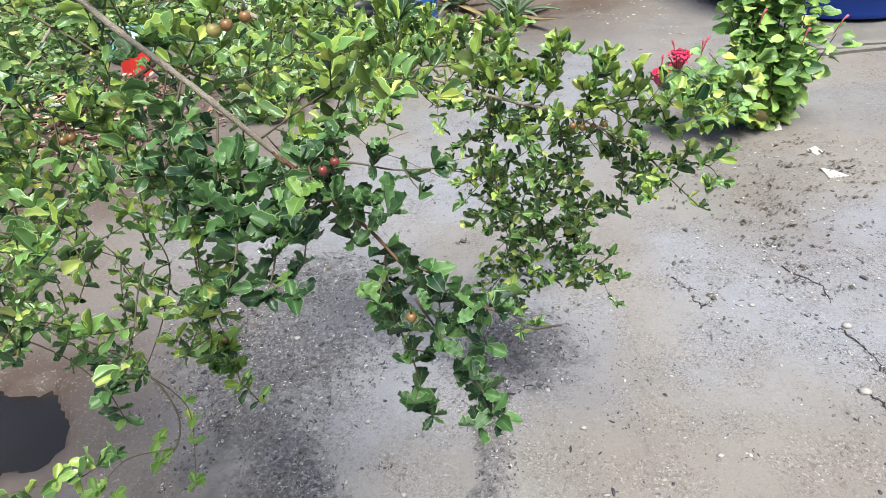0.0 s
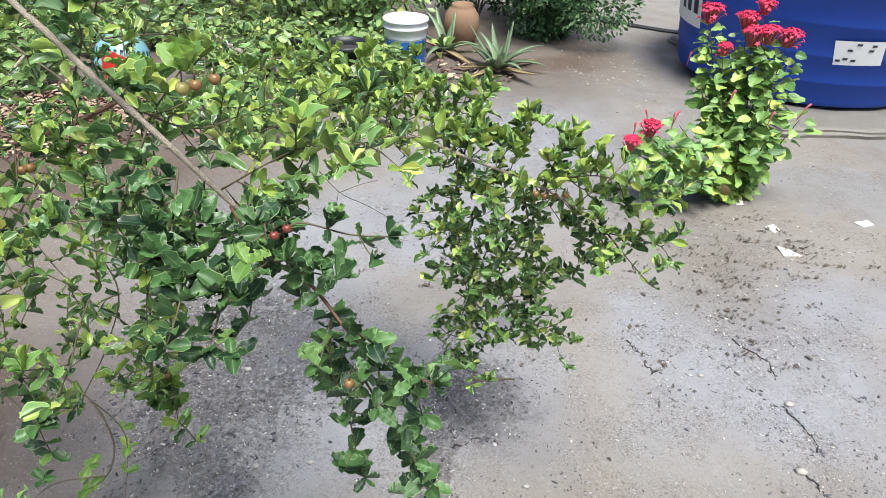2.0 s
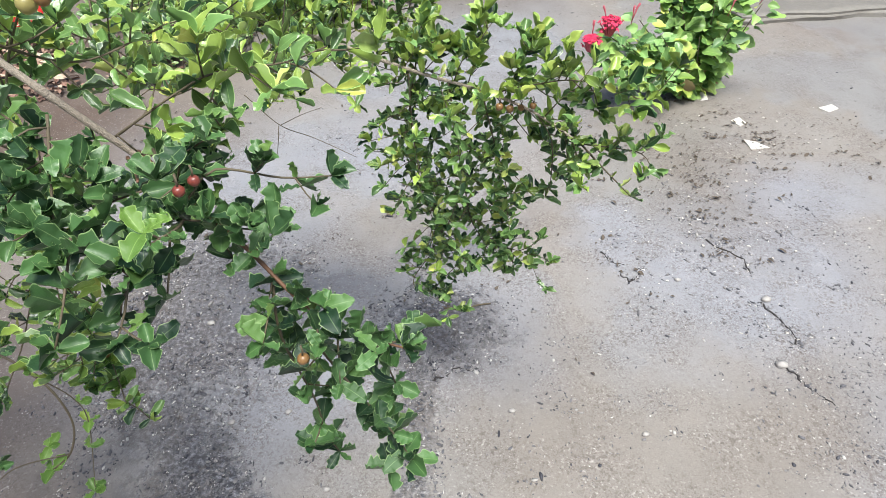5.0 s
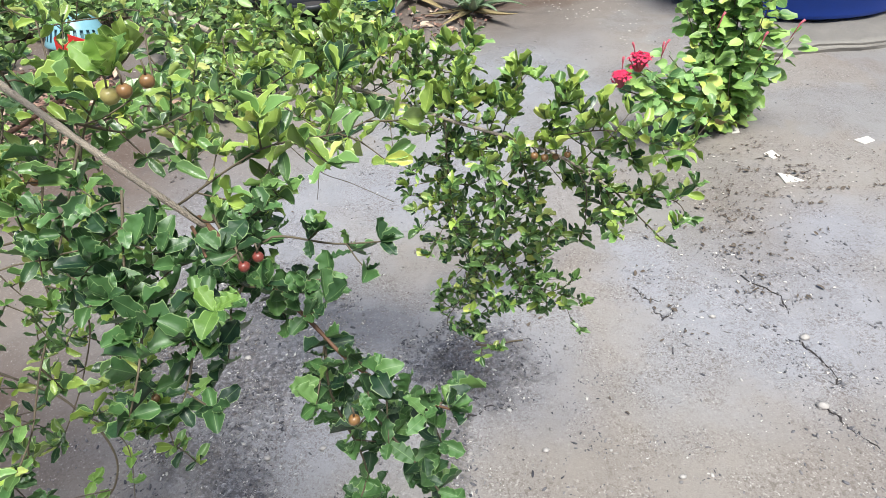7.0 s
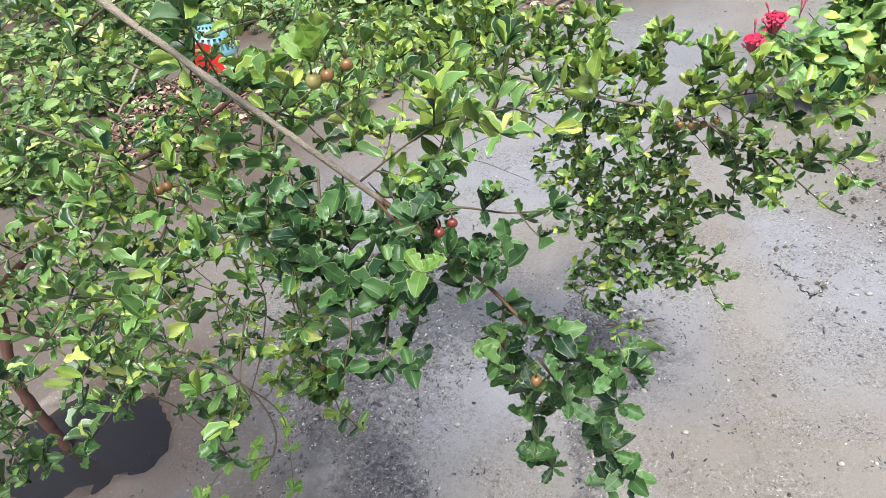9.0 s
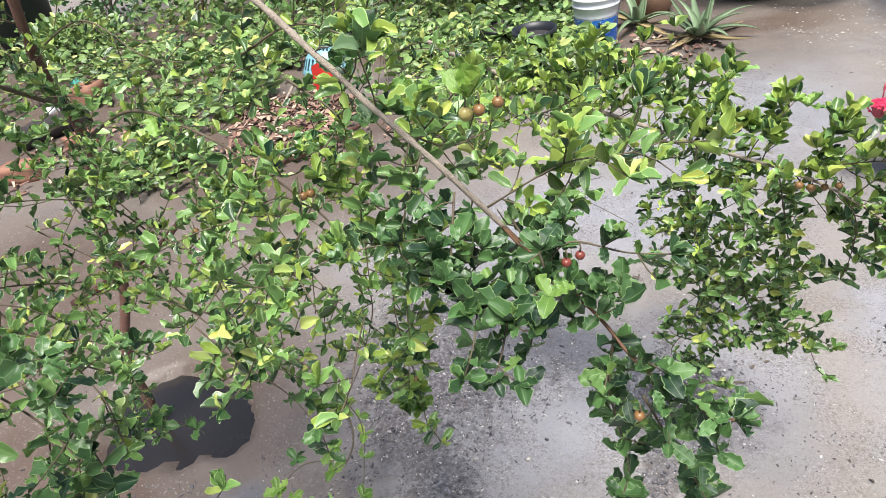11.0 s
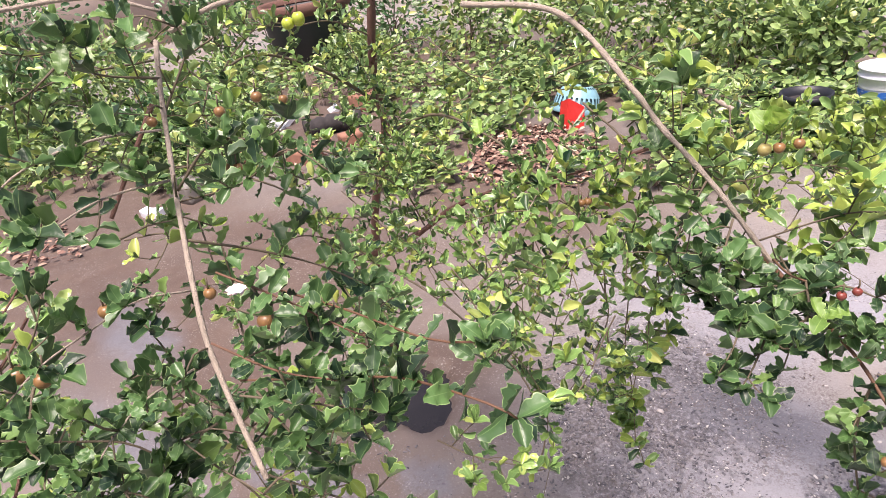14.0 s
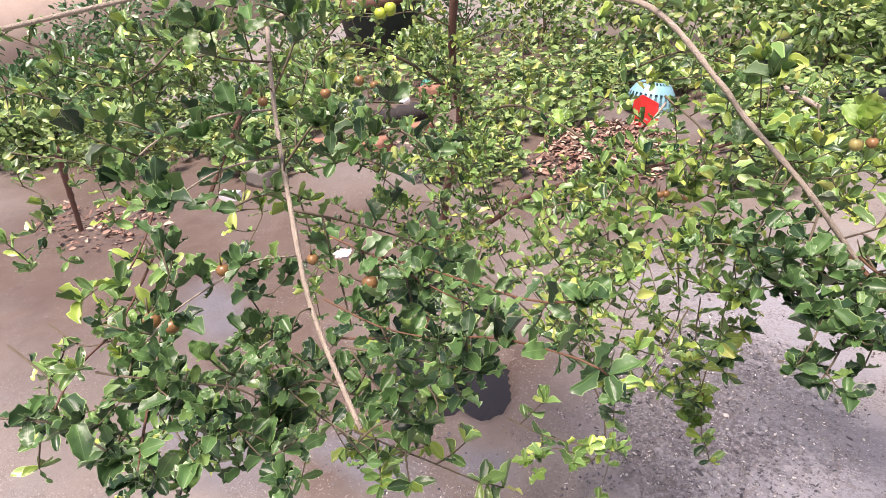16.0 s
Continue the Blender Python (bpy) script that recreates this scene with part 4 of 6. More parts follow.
branch([(-1.319, 0.231, 1.439), (-1.195, 0.301, 1.392), (-1.072, 0.338, 1.357)], 0.00204, 0.00075, side=0.055, slen=0.08)
branch([(-1.416, 0.284, 1.51), (-1.287, 0.368, 1.438), (-1.155, 0.43, 1.409)], 0.00204, 0.00075, side=0.055, slen=0.08)
branch([(-1.049, 0.438, 1.466), (-1.032, 0.334, 1.425), (-1.01, 0.246, 1.464)], 0.00204, 0.00075, side=0.055, slen=0.07)
branch([(-1.301, 0.192, 1.292), (-1.185, 0.209, 1.259), (-1.077, 0.131, 1.217)], 0.00136, 0.00075, side=0.06, slen=0.06)
branch([(-1.501, 0.241, 1.294), (-1.373, 0.322, 1.259), (-1.237, 0.365, 1.199)], 0.00136, 0.00075, side=0.06, slen=0.06)
branch([(-1.966, 0.408, 1.183), (-2.044, 0.413, 1.074), (-2.196, 0.424, 0.876)], 0.009, 0.007, leaf=0, bark='dark')
branch([(-0.655, 0.93, 1.249), (-0.654, 1.01, 1.282), (-0.644, 1.082, 1.286)], 0.00136, 0.00075, side=0.05, slen=0.07)
branch([(-0.53, 0.695, 1.153), (-0.524, 0.636, 1.14), (-0.53, 0.586, 1.134)], 0.00136, 0.00075, side=0.05, slen=0.06)
branch([(-0.562, 1.173, 1.213), (-0.495, 1.205, 1.214), (-0.428, 1.282, 1.19)], 0.00136, 0.00075, side=0.05, slen=0.08)
branch([(-0.677, 1.109, 1.239), (-0.63, 1.141, 1.239), (-0.579, 1.227, 1.23)], 0.00136, 0.00075, side=0.05, slen=0.08)
branch([(-0.831, 0.608, 1.135), (-0.747, 0.594, 1.091), (-0.665, 0.562, 1.049), (-0.633, 0.531, 0.995)], 0.00136, 0.00075, side=0.045, slen=0.06)
branch([(-0.747, 0.508, 1.119), (-0.687, 0.504, 1.07), (-0.615, 0.479, 1.022)], 0.00136, 0.00075, side=0.045, slen=0.06)
branch([(-1.082, 0.87, 1.069), (-0.986, 0.869, 1.012), (-0.89, 0.865, 0.97), (-0.795, 0.827, 0.908)], 0.00136, 0.00075, side=0.05, slen=0.08)
branch([(-1.09, 1.035, 1.072), (-0.93, 0.985, 0.966), (-0.771, 0.952, 0.929)], 0.00136, 0.00075, side=0.05, slen=0.08)
branch([(-1.233, 1.175, 1.237), (-1.118, 1.11, 1.129), (-1.11, 1.007, 1.064)], 0.00136, 0.00075, side=0.05, slen=0.09)
branch([(-0.886, 1.134, 1.023), (-0.749, 1.066, 0.961), (-0.653, 1.002, 0.88), (-0.552, 0.945, 0.829)], 0.00136, 0.00075, side=0.068, slen=0.08, tint=0.6)
branch([(-0.548, 0.945, 0.999), (-0.491, 0.909, 0.917), (-0.495, 0.847, 0.853), (-0.514, 0.781, 0.805)], 0.00136, 0.00075, side=0.1, slen=0.06, tint=0.6)
branch([(-0.902, 0.466, 1.484), (-0.834, 0.478, 1.436), (-0.766, 0.48, 1.398)], 0.00136, 0.00075, side=0.045, slen=0.06)
branch([(-0.985, 0.509, 1.415), (-0.909, 0.52, 1.353), (-0.83, 0.517, 1.283)], 0.00136, 0.00075, side=0.045, slen=0.06)
branch([(-0.968, 0.484, 1.289), (-0.886, 0.532, 1.295), (-0.816, 0.564, 1.331), (-0.803, 0.55, 1.269)], 0.00136, 0.00075, side=0.045, slen=0.06)
branch([(-0.694, 0.275, 1.333), (-0.678, 0.322, 1.338), (-0.658, 0.349, 1.319)], 0.00136, 0.00075, side=0.045, slen=0.05)
branch([(-0.881, 0.6, 1.229), (-0.796, 0.596, 1.186), (-0.729, 0.56, 1.145)], 0.00136, 0.00075, side=0.05, slen=0.06)
branch([(-0.437, 0.229, 1.387), (-0.401, 0.249, 1.364), (-0.366, 0.263, 1.344), (-0.34, 0.28, 1.326)], 0.00079, 0.0006, side=0.035, slen=0.03, near=1, bark='red', size=0.7)
branch([(-0.423, 0.204, 1.354), (-0.389, 0.222, 1.332), (-0.354, 0.246, 1.32)], 0.00079, 0.0006, side=0.035, slen=0.03, near=1, bark='red', size=0.7)
branch([(-0.403, 0.2, 1.324), (-0.368, 0.228, 1.31), (-0.337, 0.256, 1.294)], 0.00079, 0.0006, side=0.035, slen=0.03, near=1, size=0.7)
branch([(-0.704, 0.801, 1.098), (-0.648, 0.781, 1.055), (-0.6, 0.751, 1.002), (-0.577, 0.721, 0.953)], 0.00136, 0.00075, side=0.04, slen=0.06)
branch([(-0.673, 0.72, 1.06), (-0.632, 0.72, 1.008), (-0.592, 0.698, 0.947)], 0.00136, 0.00075, side=0.04, slen=0.06)
branch([(-0.669, 0.86, 1.016), (-0.628, 0.846, 0.95), (-0.604, 0.799, 0.881)], 0.00136, 0.00075, side=0.04, slen=0.06)
branch([(-0.916, 0.156, 1.197), (-0.835, 0.172, 1.155), (-0.774, 0.191, 1.104), (-0.71, 0.204, 1.06)], 0.00136, 0.00075, side=0.035, slen=0.06)
branch([(-0.798, 0.111, 1.18), (-0.743, 0.152, 1.156), (-0.679, 0.175, 1.11)], 0.00136, 0.00075, side=0.035, slen=0.06)
branch([(-0.8, 0.289, 1.145), (-0.735, 0.287, 1.089), (-0.668, 0.294, 1.047), (-0.623, 0.288, 1.017)], 0.00136, 0.00075, side=0.035, slen=0.06)
branch([(-0.789, 0.491, 1.083), (-0.731, 0.463, 1.025), (-0.696, 0.394, 0.976), (-0.683, 0.335, 0.949)], 0.00136, 0.00075, side=0.06, slen=0.06, tint=0.4)
branch([(-0.96, 0.06, 1.183), (-0.881, 0.079, 1.139), (-0.815, 0.079, 1.09), (-0.755, 0.107, 1.048)], 0.00136, 0.00075, side=0.07, slen=0.06)
branch([(-1.197, 1.084, 1.329), (-1.126, 1.065, 1.239), (-1.056, 1.025, 1.134), (-1.037, 1.005, 1.052)], 0.00136, 0.00075, side=0.035, slen=0.08)
branch([(-1.141, 0.962, 1.233), (-1.062, 0.937, 1.138), (-0.98, 0.901, 1.047), (-0.937, 0.89, 0.961)], 0.00136, 0.00075, side=0.035, slen=0.08)
branch([(-1.185, 0.917, 0.947), (-1.082, 0.885, 0.853), (-0.991, 0.832, 0.78)], 0.00136, 0.00075, side=0.04, slen=0.07)
branch([(-0.713, 0.517, 1.176), (-0.659, 0.499, 1.138), (-0.611, 0.491, 1.105), (-0.567, 0.464, 1.046)], 0.00136, 0.00075, side=0.035, slen=0.06, near=1)
branch([(-0.654, 0.087, 1.231), (-0.637, 0.129, 1.21), (-0.603, 0.165, 1.175), (-0.563, 0.223, 1.154)], 0.00109, 0.00075, side=0.03, slen=0.04, near=1, size=0.8)
branch([(-0.611, 0.251, 1.198), (-0.564, 0.259, 1.18), (-0.514, 0.267, 1.165)], 0.00109, 0.00075, side=0.03, slen=0.05, near=1, size=0.85)
branch([(-0.701, 0.024, 1.224), (-0.675, 0.071, 1.205), (-0.626, 0.098, 1.175), (-0.581, 0.106, 1.157)], 0.00109, 0.00075, side=0.03, slen=0.04, near=1, size=0.8)
branch([(-0.619, 0.683, 1.049), (-0.574, 0.678, 0.996), (-0.516, 0.676, 0.945), (-0.472, 0.658, 0.903)], 0.00109, 0.00075, side=0.09, slen=0.05, near=1)
branch([(-0.739, 0.275, 1.23), (-0.707, 0.279, 1.178), (-0.671, 0.27, 1.124)], 0.00109, 0.00075, side=0.035, slen=0.05, near=1)
branch([(-0.83, 0.6, 1.0), (-0.76, 0.54, 1.0), (-0.69, 0.49, 0.985), (-0.66, 0.46, 0.95)], 0.00136, 0.00075, side=0.09, slen=0.05, near=1, size=1.1)
branch([(-0.95, 0.8, 0.9), (-0.85, 0.73, 0.875), (-0.78, 0.68, 0.83)], 0.00136, 0.00075, side=0.05, slen=0.05, near=1, size=1.1)
branch([(-0.213, 0.725, 1.182), (-0.191, 0.685, 1.192), (-0.171, 0.645, 1.212)], 0.0015, 0.001, side=0.05, slen=0.02, near=1, bark='red', size=1.25)


def sprig(x, y, z, n, size, meshes, spread=0.6, lift=0.8):
    """A tuft of single leaves standing up from one node."""
    p = Vector((x, y, z))
    for k in range(n):
        a = 2.4 * k + R.uniform(-0.3, 0.3)
        out = Vector((math.cos(a), math.sin(a), 0.0))
        d = out * spread * R.uniform(0.6, 1.1) + Vector((0, 0, lift * R.uniform(0.6, 1.2)))
        m = leaf_pose(p, d, Vector((0, -0.3, 0.9)) - out * R.uniform(0.2, 0.8), size * R.uniform(0.75, 1.15), R.gauss(0, 0.3))
        ob = new("leaf", meshes[R.randrange(12)])
        ob.parent, ob.matrix_basis = tree, TREE_BACK @ m


FRESH_MESHES = [mesh_of("leaf", v, f, LEAF_FRESH, True, uv) for v, f, uv in FORMS]
sprig(-0.228, 0.721, 1.325, 5, 0.03, FRESH_MESHES, 0.5, 0.9)
sprig(-0.146, 0.579, 1.219, 4, 0.02, FRESH_MESHES, 0.9, 0.4)
sprig(-0.321, 0.724, 1.369, 6, 0.034, LEAF_MESHES, 0.8, 0.5)
sprig(-0.605, 0.745, 1.283, 2, 0.026, FRESH_MESHES, 0.9, 0.4)
sprig(-0.542, 0.387, 1.317, 2, 0.017, FRESH_MESHES, 0.4, 0.8)
sprig(0.171, 1.263, 1.059, 6, 0.03, FRESH_MESHES, 0.7, 0.6)
sprig(-0.166, 0.66, 1.202, 4, 0.03, LEAF_MESHES, 0.9, 0.7)
sprig(-0.365, 0.866, 1.25, 6, 0.034, LEAF_MESHES, 0.9, 0.4)
sprig(-0.385, 0.842, 1.248, 5, 0.032, LEAF_MESHES, 0.9, 0.5)
sprig(-0.34, 0.88, 1.262, 4, 0.03, FRESH_MESHES, 0.9, 0.5)
branch([(-1.52, 1.315, 0.54), (-1.25, 1.28, 0.5), (-0.949, 1.22, 0.4), (-0.846, 1.177, 0.35), (-0.802, 1.149, 0.3), (-0.781, 1.116, 0.24), (-0.794, 1.077, 0.19), (-0.83, 1.052, 0.17)], 0.004, 0.0022, leaf=0)
branch([(-0.846, 1.177, 0.35), (-0.8, 1.18, 0.26), (-0.775, 1.15, 0.2), (-0.744, 1.02, 0.12)], 0.0015, 0.001, leaf=0)
branch([(-0.794, 1.077, 0.19), (-0.9, 1.04, 0.2), (-0.939, 0.956, 0.2)], 0.0018, 0.001, leaf=0)
for x, y, z, n in ((-0.775, 1.154, 0.2, 3), (-0.79, 1.18, 0.24, 2), (-0.766, 1.104, 0.17, 2), (-0.848, 1.1, 0.19, 4), (-0.83, 1.052, 0.17, 4), (-0.744, 1.02, 0.12, 4), (-0.939, 0.956, 0.2, 6), (-0.897, 0.952, 0.18, 4)):
    sprig(x, y, z, n, 0.034, FRESH_MESHES, 0.8, 0.1)
sprig(-0.929, 1.21, 0.38, 5, 0.036, LEAF_MESHES, 0.9, 0.2)
sprig(-0.93, 1.05, 0.2, 4, 0.036, LEAF_MESHES, 0.9, 0.2)
sprig(-0.436, 0.868, 0.7, 8, 0.034, FRESH_MESHES, 0.9, 0.3)
sprig(-0.45, 0.878, 0.74, 8, 0.034, LEAF_MESHES, 0.9, 0.3)
sprig(-0.425, 0.865, 0.76, 6, 0.032, FRESH_MESHES, 0.9, 0.4)
sprig(-0.46, 0.89, 0.8, 8, 0.036, LEAF_MESHES, 0.9, 0.4)


def blossom(x, y, z, size):
    """A small open flower with five frilled petals."""
    rr = random.Random(3)
    fol = Foliage([leaf_form(130 + i, 5, wide=0.85, wave=0.12, fold=0.1, curl=0.2, obovate=0.6, ruffle=0.12) for i in range(3)])
    for k in range(5):
        a = k * 1.257 + rr.uniform(-0.15, 0.15)
        fol.add(TREE_BACK @ leaf_pose(Vector((x, y, z)), Vector((math.cos(a), math.sin(a), 0.35)), Vector((0, 0, 1)), size), k)
    part("blossom", fol.mesh("blossom", PETAL_PALE), None, tree, "small pinkish white flower")


blossom(-0.455, 0.247, 1.358, 0.0075)
blossom(-0.462, 0.252, 1.352, 0.006)
for x, y, z, r in BERRIES:
    berry(x, y, z, r)
for mass, mat, words in ((crown, LEAF, "green wavy leaves"), (young, LEAF_YOUNG, "yellow-green young leaves"), (dark_crown, LEAF_DARK, "dark green mature leaves")):
    part("foliage", mass.mesh("foliage", mat), None, tree, words)["kind"] = "stuff"
part("twig", mesh_of("twig", twig_v, twig_f, BARK_TWIG), None, tree)["kind"] = "stuff"
for m, k in near_leaves:
    ob = new("leaf", LEAF_MESHES[k])
    ob.parent = tree
    ob.matrix_basis = TREE_BACK @ m


# ---- blue water tank on its plinth ----
def water_tank(x, y):
    bm = bmesh.new()
    bmesh.ops.create_cube(bm, size=1, matrix=Matrix.Translation((0.95, -0.1, 0.004)) @ Matrix.Rotation(radians(3), 4, "Z") @ Matrix.Diagonal((3.2, 2.05, 0.07, 1)))
    bmesh.ops.bevel(bm, geom=bm.edges[:], offset=0.02, segments=3, affect="EDGES")
    bmesh.ops.subdivide_edges(bm, edges=bm.edges[:], cuts=28, use_grid_fill=True)
    for q in bm.verts:
        c = q.co.copy()
        q.co += Vector((noise.noise(c * 4), noise.noise(c * 4 + Vector((9, 0, 0))), 0.35 * noise.noise(c * 5))) * 0.03
        q.co += Vector((noise.noise(c * 15), noise.noise(c * 15 + Vector((9, 0, 0))), 0.3 * noise.noise(c * 13))) * 0.03
    slab = part("plinth", bm, CEMENT)
    slab.location = (x, y, 0)
    tagged(slab, "low rough cement plinth under the blue tank", "plinth")
    t = thing("water_tank", (x, y, 0.05), "large round blue plastic water tank with a white label", "water tank")
    prof = [(0.0, 0.0), (0.62, 0.0), (0.645, 0.012), (0.655, 0.04), (0.668, 0.16), (0.674, 0.165), (0.676, 0.18), (0.69, 0.33), (0.698, 0.335), (0.7, 0.35), (0.715, 0.52), (0.723, 0.525), (0.725, 0.54), (0.74, 0.7), (0.765, 0.72), (0.775, 0.75), (0.74, 0.79), (0.4, 0.86), (0.0, 0.88)]
    v, f = lathe([(r * 1.28, z) for r, z in prof], 72)
    body = part("body", mesh_of("body", v, f, BLUE), None, t)

    def patch(name, a0, a1, z0, z1, lift, mat, label, skew=0.0, lean=0.0, under=None):
        n = 10
        v, f = [], []
        for i in range(n + 1):
            for z in (z0, z1):
                a = radians(a0 + (a1 - a0) * i / n + (lean if z == z0 else 0.0))
                zz = z + skew * (i / n)
                r = 1.28 * (0.655 + 0.085 * (zz - 0.04) / 0.66) + lift
                v.append((r * math.cos(a), r * math.sin(a), zz))
        for i in range(n):
            f.append((2 * i, 2 * i + 2, 2 * i + 3, 2 * i + 1))
        return part(name, mesh_of(name, v, f, mat), None, under or t, label)

    return t, patch


tank, patch = water_tank(2.52, 4.96)
LABEL = patch("label", -106, -88, 0.3, 0.45, 0.008, PAPER, "white product label with dark print", 0.012, 2.4)
for a, z in ((-103.4, 0.322), (-101, 0.335), (-98, 0.328), (-100.5, 0.39), (-93, 0.395), (-92.5, 0.425), (-98, 0.428)):
    patch("print_mark", a, a + 1.8, z, z + 0.014, 0.011, INK, "small dark printed mark", under=LABEL)
PANEL = patch("maker_panel", -192, -163, 0.33, 0.62, 0.008, PAPER, "white printed panel")
for k in range(3):
    patch("maker_mark", -181 + k * 6, -177.5 + k * 6, 0.42, 0.53, 0.011, INK, "dark block of print", under=PANEL)


# ---- flowering bush with red blooms beside the plinth ----
ROSE_FORMS = [leaf_form(50 + i, 6, wide=0.74 + 0.04 * (i % 3), wave=0.05, fold=0.1 + 0.12 * (i % 3), curl=0.1 + 0.12 * (i % 3), obovate=-0.18, ruffle=0.05, blunt=0.75) for i in range(6)]
ROSE_MESHES = [[mesh_of("leaf", v, f, mat, True, uv) for v, f, uv in ROSE_FORMS] for mat in (ROSELEAF_ONE, ROSELEAF_PALE, ALOE_DRY)]


def bloom(p, r, parent, lab):
    """A flat-topped brush of slender pink tubes that flare into red lips, some drooping at the rim."""
    rr = random.Random(int(abs(p.x) * 999))
    v, f, idx = [], [], []
    lean = Vector((rr.uniform(-0.3, 0.3), rr.uniform(-0.3, 0.1), 0))
    for k in range(75):
        a, q = k * 2.4, math.sqrt((k + 0.5) / 75) * rr.uniform(0.75, 1.1)
        droop = rr.uniform(0.0, 0.9) if q > 0.8 and rr.random() < 0.4 else 0.0
        tip = p + (Vector((math.cos(a) * q, math.sin(a) * q, 0.3 - 0.3 * q * q - droop + rr.uniform(-0.16, 0.16))) + lean * 0.4) * r
        root = p + Vector((math.cos(a) * q * 0.3, math.sin(a) * q * 0.3, -1.15)) * r
        tube([root, root.lerp(tip, 0.6) + Vector((0, 0, 0.1 * r)), tip], 0.0018, 0.0024, 4, 0, v, f)
        idx += [1] * (len(f) - len(idx))
        d = (tip - root).normalized()
        base, lip = len(v), 0.22 * r * rr.uniform(0.7, 1.2)
        side = d.orthogonal().normalized()
        v.append(tip)
        for c in range(10):
            w = Matrix.Rotation(c * math.pi / 5, 3, d) @ side
            v.append(tip + w * lip * (1.0 if c % 2 else 0.45) * rr.uniform(0.8, 1.2) + d * lip * (rr.uniform(-0.5, 0.2) if c % 2 else 0.1))
        for c in range(10):
            f.append((base, base + 1 + c, base + 1 + (c + 1) % 10))
        idx += [0] * (len(f) - len(idx))
    return part("bloom", mesh_of("bloom", v, f, [PETAL, PETAL_PINK], True, None, idx), None, parent, lab)


def flower_bush(x, y):
    t = thing("flower_bush", (x, y, 0), "bushy plant with rounded green and yellowing leaves and red flower heads", "plant")
    fol = Foliage(ROSE_FORMS)
    singles, stems = 0, []
    rr = random.Random(4)
    ends = [(a - x, b - y, c) for a, b, c in STEM_ENDS] + [(a - x, b - y, c - 0.06) for a, b, c, _ in BLOOMS]
    for n, (tx, ty, tz) in enumerate(ends):
        line = spline([(rr.uniform(-0.03, 0.03), rr.uniform(-0.03, 0.03), -0.02), (tx * 0.5, ty * 0.5, tz * 0.42), (tx, ty, tz)], 0.03)
        v, f = tube(line, 0.0045, 0.002, 5, 0.1)
        stems.append(part("stem", mesh_of("stem", v, f, BARK_TWIG), None, t))
        last = len(line) - (0 if n < len(STEM_ENDS) else 1)
        for i in range(2, last):
            for side in range(3):
                a = (i % 2) * 1.57 + side * 2.1 + rr.gauss(0, 0.5)
                d = Vector((math.cos(a), math.sin(a), rr.uniform(-0.25, 0.35)))
                p = line[i] + d * rr.uniform(0.01, 0.05)
                size = rr.uniform(0.04, 0.085) * (0.75 if i > last - 3 else 1.0)
                m = leaf_pose(p, d, Vector((rr.gauss(0, 0.4), rr.gauss(-0.4, 0.4), 1)), size, rr.gauss(0, 0.45))
                if p.y < 0.02 and singles < 290:
                    dry = p.z < 0.14 and p.x > -0.2 and rr.random() < 0.3
                    pale = rr.random() < 0.15 + 0.8 * min(1.0, max(0.0, (p.x + 0.28) / 0.2))
                    ob = new("leaf", ROSE_MESHES[2 if dry else 1 if pale else 0][rr.randrange(6)])
                    ob.parent, ob.matrix_basis = t, m
                    singles += 1
                else:
                    fol.add(m, rr.randrange(6))
    part("foliage", fol.mesh("foliage", ROSELEAF), None, t)["kind"] = "stuff"
    for stem, (bx, by, bz, r) in zip(stems[len(STEM_ENDS):], BLOOMS):
        bloom(Vector((bx - x, by - y, bz)), r * 1.02, stem, "pinkish red flat-topped flower head")
    for bx, by, bz, lean in BUDS:
        p = Vector((bx - x, by - y, bz - 0.04))
        v, f = tube([p + Vector((-lean, 0, -0.05)), p, p + Vector((lean * 0.3, 0.004, 0.012)), p + Vector((lean, 0, 0.03))], 0.0015, 0.0055, 6, 0.25)
        part("bud", mesh_of("bud", v, f, PETAL_PINK), None, t, "slender pink closed bud")
    return t


ROSE_AT = (1.455, 3.06)
STEM_ENDS = [(0.93, 2.86, 0.36), (0.99, 2.79, 0.25), (1.03, 2.9, 0.4), (1.12, 2.84, 0.35), (1.13, 2.76, 0.19), (1.19, 3.27, 0.7), (1.17, 3.16, 0.51), (1.25, 3.06, 0.47), (1.33, 3.19, 0.62), (1.46, 3.14, 0.65), (1.53, 3.1, 0.64), (1.45, 2.99, 0.53), (1.37, 2.94, 0.44), (1.3, 2.86, 0.33), (1.43, 2.87, 0.36), (1.56, 2.9, 0.45)]
BLOOMS = [(0.81, 2.835, 0.35, 0.045), (0.885, 2.845, 0.42, 0.05), (1.19, 3.3, 0.83, 0.06), (1.345, 3.23, 0.82, 0.055), (1.36, 3.16, 0.77, 0.06), (1.42, 3.14, 0.78, 0.055), (1.405, 3.22, 0.88, 0.045), (1.51, 3.14, 0.77, 0.055), (1.255, 3.185, 0.69, 0.04)]
BUDS = [(0.99, 2.88, 0.48, 0.0), (1.0, 2.88, 0.49, 0.012), (0.88, 2.92, 0.47, -0.012), (0.82, 2.865, 0.43, 0.0), (1.578, 2.92, 0.53, 0.02), (1.42, 2.88, 0.5, 0.01), (1.13, 3.27, 0.64, 0.005), (1.26, 2.975, 0.56, 0.01)]
flower_bush(*ROSE_AT)


